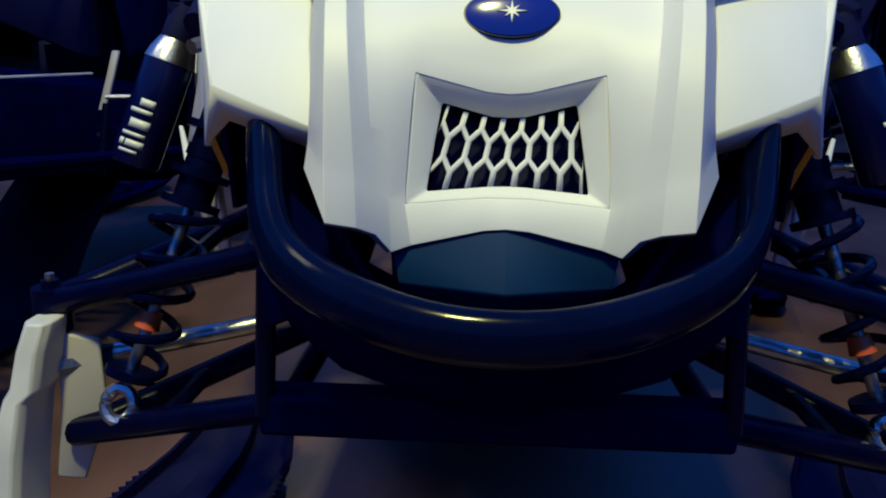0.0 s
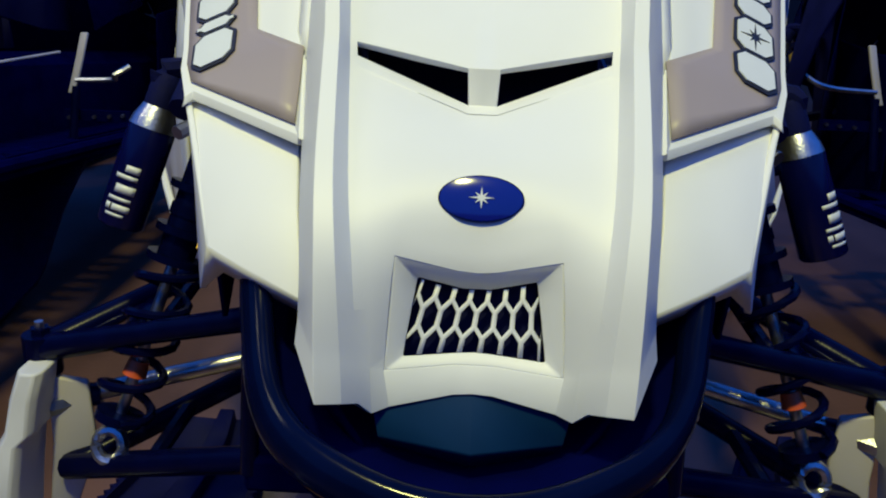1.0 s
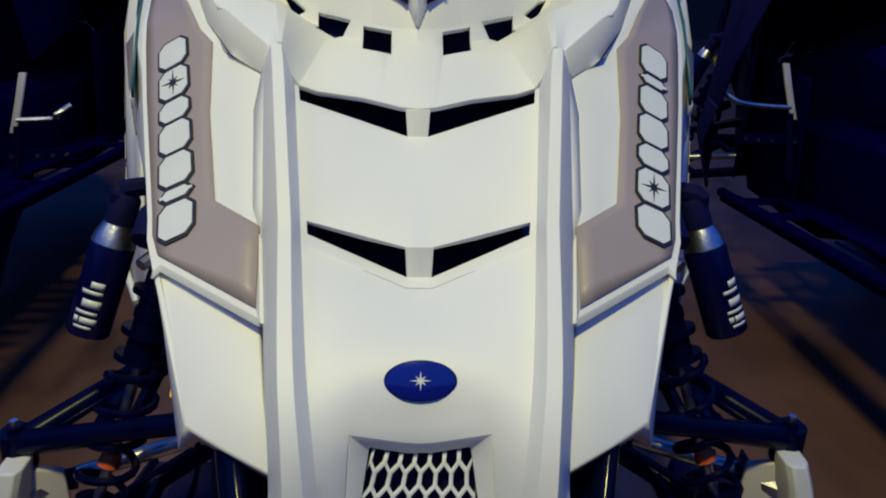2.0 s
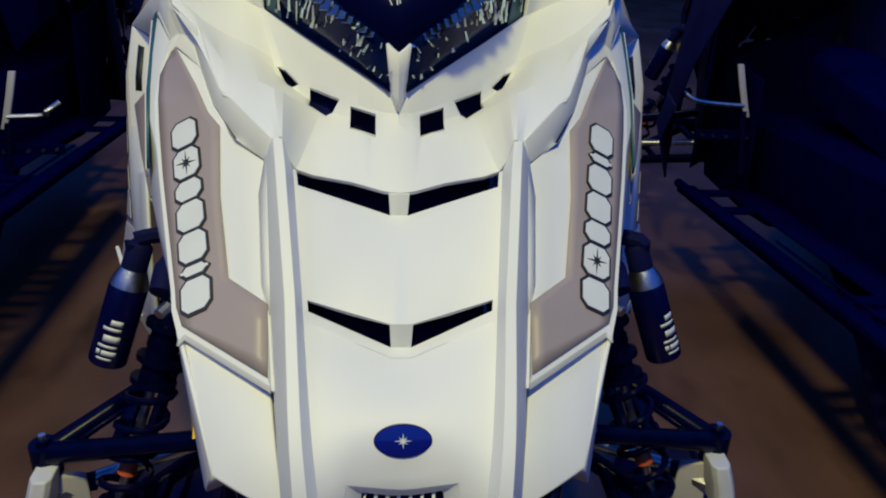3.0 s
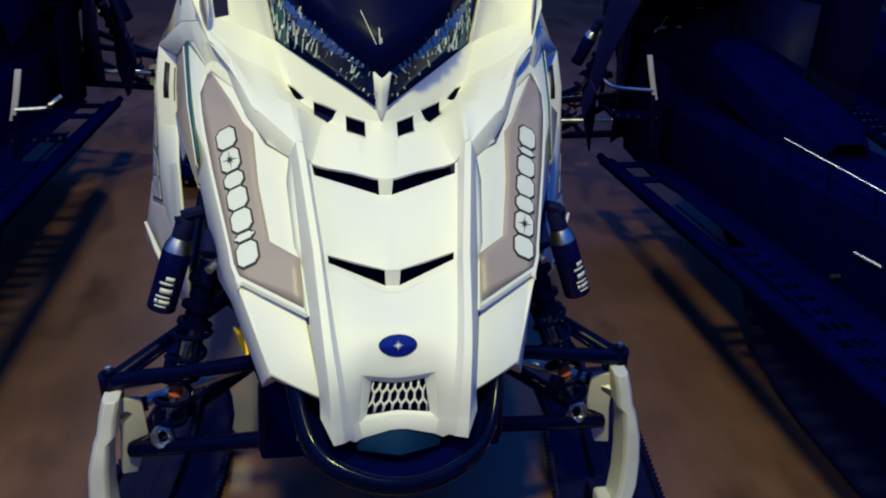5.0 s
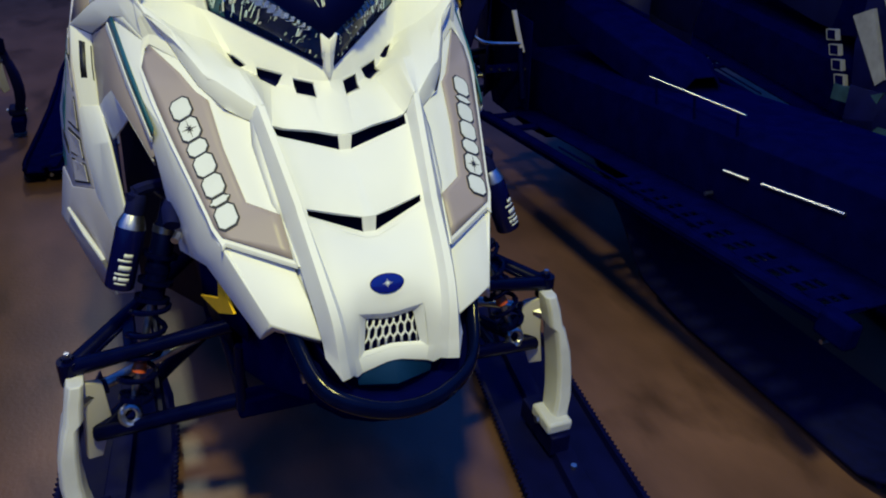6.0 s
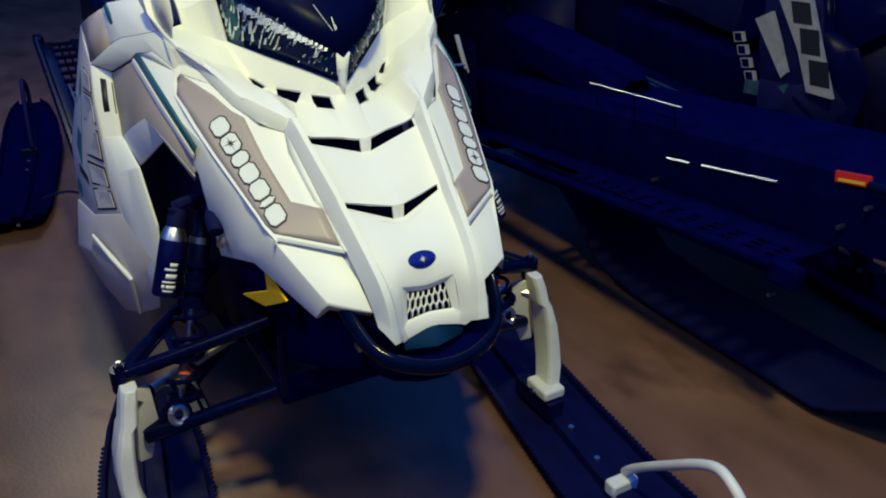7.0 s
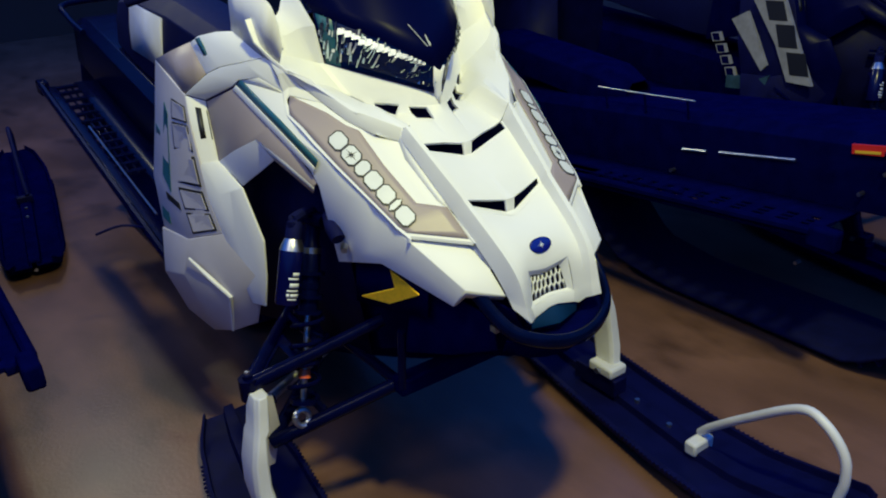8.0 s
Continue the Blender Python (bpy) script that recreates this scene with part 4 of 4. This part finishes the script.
    for y, w, z0, z1 in sec:
        rows.append([(-w - .015, y, z0), (-w - .005, y, (z0 + z1) / 2), (-w * .9, y, z1 - .035), (-w * .5, y, z1), (0, y, z1 + .005), (w * .5, y, z1), (w * .9, y, z1 - .035), (w + .005, y, (z0 + z1) / 2), (w + .015, y, z0)])
    st = part("seat", net(rows, (0, 0, 1)), SEAT, root, P["seat_label"], solid=.008, bevel=.006)
    for s in (-1, 1):
        bm = net([[(s * .146, 3.42, .80), (s * .142, 3.42, .86), (s * .130, 3.42, .96)], [(s * .158, 3.70, .83), (s * .153, 3.70, .90), (s * .138, 3.70, .985)]], (s, 0, 0))
        part("seat_side", bm, P["seat_side"], st, solid=.012)
    # tank and console
    rows = [[(-.20, y, .70 + d), (-.17, y, z), (-.08, y, z + .05), (.08, y, z + .05), (.17, y, z), (.20, y, .70 + d)] for y, z, d in ((2.45, 1.02, .1), (2.62, .98, 0), (2.80, .90, -.02), (2.95, .84, -.05))]
    part("console", net(rows, (0, 0, 1)), P["console"], root, solid=.006, bevel=.01)
    # handlebar
    bar = curve([(-.36, 2.86, 1.09), (-.22, 2.80, 1.13), (-.08, 2.74, 1.14), (.08, 2.74, 1.14), (.22, 2.80, 1.13), (.36, 2.86, 1.09)], 4)
    hb = part("handlebar", tube(bar, .011, 10), STEEL, root)
    for s in (-1, 1):
        part("grip", tube([(s * .245, 2.811, 1.125), (s * .37, 2.864, 1.087)], .017, 10), RUBBER, hb)
    part("steering_post", tube([(0, 2.74, 1.14), (0, 2.62, .98)], .02, 10), STEEL, hb)
    # tail
    part("snow_flap", net([[(-.18, 4.38, zt(4.38) - .03), (0, 4.39, zt(4.38)), (.18, 4.38, zt(4.38) - .03)], [(-.19, 4.50, .56), (0, 4.51, .56), (.19, 4.50, .56)], [(-.20, 4.60, .36), (0, 4.61, .35), (.20, 4.60, .36)], [(-.15, 4.61, .30), (0, 4.62, .285), (.15, 4.61, .30)]], (0, 1, 0)), RUBBER, root, solid=.008)
    part("rear_bumper", tube(curve([(-.20, 4.20, zt(4.2)), (-.20, 4.42, zt(4.4)), (-.17, 4.52, zt(4.4) + .04), (.17, 4.52, zt(4.4) + .04), (.20, 4.42, zt(4.4)), (.20, 4.20, zt(4.2))], 4), .012, 10), STEEL, root)


def snowmobile(P, label, group=""):
    root = thing("snowmobile", (0, 2.6, 0), label, "snowmobile", group)
    hood(root, P)
    grille(root, P)
    emblem(root)
    headlights(root, P)
    front_end(root, P)
    rear_body(root, P)
    for s in (-1, 1):
        wing(root, P, s)
        lower_side(root, P, s)
        side_panel(root, P, s)
        suspension(root, P, s)
    return root


LENS = material("dark lens", (0.001, 0.008, 0.065), 0.12, spots=0.5, scale=30, spec=0.06)
GLARE = material("bright glare metal", (0.30, 0.32, 0.29), 0.26, metal=1.0, spots=0.1, scale=60)
GLINT = material("faceted glint metal", (0.55, 0.68, 0.74), 0.22, metal=1.0, spots=0.5, scale=40, grain=1.0, grain_scale=55)
SHIELD = material("tinted windshield", (0.001, 0.002, 0.032), 0.30, spots=0.1, spec=0.035)
# black plastic with shade put in: darker, no shine, for undersides and dim sleds
UNDER = material("shaded black plastic", (0.001, 0.002, 0.044), 0.85, spots=0.3, scale=20, grain=0.2, spec=0.0)
DULL = material("dull grey vinyl", (0.34, 0.33, 0.31), 0.5, spots=0.25, scale=25)
DIM = material("painted teal reflection", (0.03, 0.075, 0.10), 0.4, spots=0.4, scale=30)
BUMPER = material("black moulded bumper cover", (0.001, 0.003, 0.025), 0.12, spots=0.3, scale=30, spec=0.12)
# gloss black with shade put in, for the dim sleds
SHADE = material("shaded black gloss", (0.001, 0.002, 0.040), 0.28, spots=0.3, scale=12, spec=0.045)
CHIN = material("satin dark plastic", (0.002, 0.026, 0.085), 0.55, spots=0.2, scale=20, spec=0.12)
GREY = material("pale grey moulded plastic", (0.56, 0.52, 0.53), 0.45, spots=0.08, scale=10, grain=0.04)
PALE = dict(body=WHITE, decal=TAUPE, print=SILVER, stripe=TEAL, lens=LENS, reflector=GLINT, shield=SHIELD, spindle=WHITE_ROUGH,
            ski=BLACK, tunnel=STEEL, track_back=0, rise=.19, half=.195, rear=GREY, board=STEEL, trim=ALLOY, console=GLOSS, seat_side=WHITE_ROUGH, hood_label="white gloss hood with stepped louvre slots", decal_label="taupe vinyl decal with pale outlined print",
            panel_label="white side panel round a dark opening", seat_label="black vinyl seat", spindle_label="white moulded ski spindle")
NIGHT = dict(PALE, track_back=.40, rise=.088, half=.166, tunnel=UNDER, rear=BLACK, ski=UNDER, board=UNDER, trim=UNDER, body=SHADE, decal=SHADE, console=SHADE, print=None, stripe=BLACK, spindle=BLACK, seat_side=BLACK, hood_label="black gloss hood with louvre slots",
             decal_label="", panel_label="black side panel", spindle_label="black ski spindle")

white_sled = snowmobile(PALE, "white snowmobile with taupe decals parked on skis", "parked snowmobiles")
part("strap", tube(curve([(-.40, 2.98, .45), (-.46, 3.02, .462), (-.525, 3.065, .437)], 4), .004, 6), RUBBER, white_sled, "thin black strap end")
black_sled = snowmobile(NIGHT, "black snowmobile parked with pale graphics on its side panel", "parked snowmobiles")
black_sled.matrix_basis = pose(2.268, 2.62, 0)
turned = copy_thing(black_sled, pose(1.25, 3.25, 0, 0, 0, 180))
tagged(turned, "black snowmobile parked with its tail forward beside the white one")


def low_seat(sled, x):
    rows = [[(x - w, y, z - .12), (x - w * .9, y, z - .03), (x - w * .5, y, z), (x + w * .5, y, z), (x + w * .9, y, z - .03), (x + w, y, z - .12)] for y, w, z in ((2.62, .07, .66), (2.72, .11, .70), (3.0, .11, .73), (3.3, .10, .76))]
    on_sled(sled, "seat", net(rows, (0, 0, 1)), UNDER, "low black vinyl seat", solid=.008, bevel=.006)


def on_sled(sled, name, bm, mat, label="", **kw):
    """A part given in world places, fixed to a sled that stands elsewhere."""
    ob = link(name, bm, mat, None, label, **kw)
    ob.parent = sled
    ob.matrix_parent_inverse = sled.matrix_basis.inverted()
    return ob


def toe_hold(sled, s, at, reach):
    """A pale upright plate with a bent rod; at: the foot of the plate."""
    before = set(bpy.data.objects)
    bm = bmesh.new()
    net([[(s * .950, 3.19, .555), (s * .964, 3.19, .555)], [(s * .938, 3.195, .585), (s * .957, 3.195, .58)], [(s * .926, 3.21, .64), (s * .944, 3.21, .64)], [(s * .916, 3.225, .695), (s * .934, 3.225, .695)]], (0, -1, 0), bm)
    post = on_sled(sled, "toe_hold", bm, GREY, "pale plate with a steel rod", solid=.010, bevel=.003)
    part("rod", tube(curve([(s * .945, 3.20, .585), (s * .86, 3.21, .588), (s * (reach + .03), 3.20, .60), (s * reach, 3.22, .62)], 4), .007, 8), ALLOY, post)
    for x, z in ((.835, .505), (.868, .502), (.905, .500), (.966, .497)):
        part("bolt", tube([(s * x, 3.186, z), (s * x, 3.200, z)], .0045, 8), ALLOY, post)
    part("bolt_rail", box((min(s * .82, s * .98), 3.196, .490), (max(s * .82, s * .98), 3.206, .515)), UNDER, post)
    part("stay", tube([(s * .945, 3.20, .57), (s * .955, 3.16, .40)], .010, 8), STEEL, post)
    for ob in set(bpy.data.objects) - before:
        ob.data.transform(Matrix.Translation(Vector(at) - Vector((s * .957, 3.19, .555))))


toe_hold(turned, 1, (1.0, 3.27, .57), .77)
for ob in [o for o in turned.children if o.name.startswith(("seat", "console", "handlebar"))]:
    for sub in list(ob.children_recursive):
        bpy.data.objects.remove(sub)
    bpy.data.objects.remove(ob)
low_seat(turned, 1.25)
# alloy pieces standing in for glints on tunnel trim; warning label near its tail
on_sled(turned, "trim_rail", tube([(1.076, 2.145, .551), (1.076, 1.90, .588)], .0050, 8), ALLOY, "bright rail piece standing in for a glint")
on_sled(turned, "trim_rail", tube([(1.076, 2.28, .530), (1.076, 2.19, .543)], .005, 8), ALLOY, "bright rail piece standing in for a glint")
rail = on_sled(turned, "trim_rail", tube([(1.08, 2.652, .664), (1.08, 2.251, .687)], .0026, 8), ALLOY, "bright rail piece standing in for a glint")
for y, z in ((2.62, .664), (2.45, .674), (2.28, .684)):
    part("rail_post", tube([(1.08, y, z), (1.10, y, z - .09)], .004, 6), UNDER, rail)
tag = on_sled(turned, "warning_label", prism([(1.073, 1.752, .669), (1.073, 1.667, .682), (1.073, 1.660, .657), (1.073, 1.748, .644)], (.008, 0, 0)), RED, "red warning label with yellow print")
part("print_bar", prism([(1.0715, 1.74, .655), (1.0715, 1.675, .666), (1.0715, 1.675, .659), (1.0715, 1.74, .648)], (.004, 0, 0)), YELLOW, tag)
# small studs stand in for scattered glints on the dark tunnel side
for y, z in ((2.80, .38), (1.78, .386), (1.84, .302), (1.645, .618), (1.70, .55), (2.3, .46), (2.05, .40)):
    on_sled(turned, "bolt", tube([(1.05, y, z), (1.072, y, z)], .006, 8), ALLOY)
# pale graphics on the far black sled
for outline in ([(2.587, .877), (2.477, .727), (2.411, .597), (2.311, .596), (2.396, .761), (2.463, .895)], [(2.673, .797), (2.608, .833), (2.499, .645), (2.522, .620)]):
    g = on_sled(black_sled, "graphic", prism([(1.818, y, z) for y, z in outline], (.016, 0, 0)), DULL, "pale vinyl graphic with dark bars")
    if len(outline) == 6:
        for c, h in ((.848, .034), (.762, .040), (.668, .040)):
            y0 = 2.52 - (.877 - c) * .62
            part("print_bar", prism([(1.8165, y0 + .036, c + h * .9), (1.8165, y0 - .038, c + h), (1.8165, y0 - .064, c - h), (1.8165, y0 + .010, c - h * 1.1)], (.003, 0, 0)), INK, g)
for k in range(4):
    y, z = 2.745 - .026 * k, .735 - .042 * k
    bar = on_sled(black_sled, "print_bar", prism([(1.82, y + .018, z), (1.82, y - .022, z + .008), (1.82, y - .036, z - .024), (1.82, y + .004, z - .032)], (.016, 0, 0)), DULL)
    part("print_gap", prism([(1.8185, y + .011, z - .001), (1.8185, y - .019, z + .004), (1.8185, y - .029, z - .023), (1.8185, y + .001, z - .027)], (.003, 0, 0)), UNDER, bar)
# teal patches painted for reflections on the dark side panel
for outline in ([(2.667, .584), (2.567, .590), (2.585, .541), (2.667, .534)], [(2.549, .578), (2.484, .610), (2.500, .546), (2.560, .518)], [(2.609, .476), (2.547, .484), (2.558, .422), (2.622, .417)],
                [(2.491, .508), (2.419, .507), (2.440, .448), (2.503, .425)], [(2.375, .469), (2.230, .501), (2.279, .443), (2.379, .437)]):
    on_sled(black_sled, "graphic", prism([(1.815, y, z) for y, z in outline], (.016, 0, 0)), DIM, "dark teal patch painted for a reflection")
turned_left = copy_thing(black_sled, pose(-1.225, 3.88, 0, 0, 0, 180))
tagged(turned_left, "black snowmobile parked with its tail forward")
for ob in [o for o in turned_left.children_recursive if o.name.startswith(("graphic", "print_bar", "print_gap"))]:
    bpy.data.objects.remove(ob)
for ob in turned_left.children:
    if ob.name.startswith("ski") and ob.data.vertices[0].co.x < 0:
        ob.location = (-.20, .10, 0)
toe_hold(turned_left, -1, (-.950, 3.19, .530), .82)
on_sled(turned_left, "trim_rail", tube([(-1.03, 2.90, .614), (-1.03, 3.321, .611)], .0035, 8), GREY, "pale trim rail")
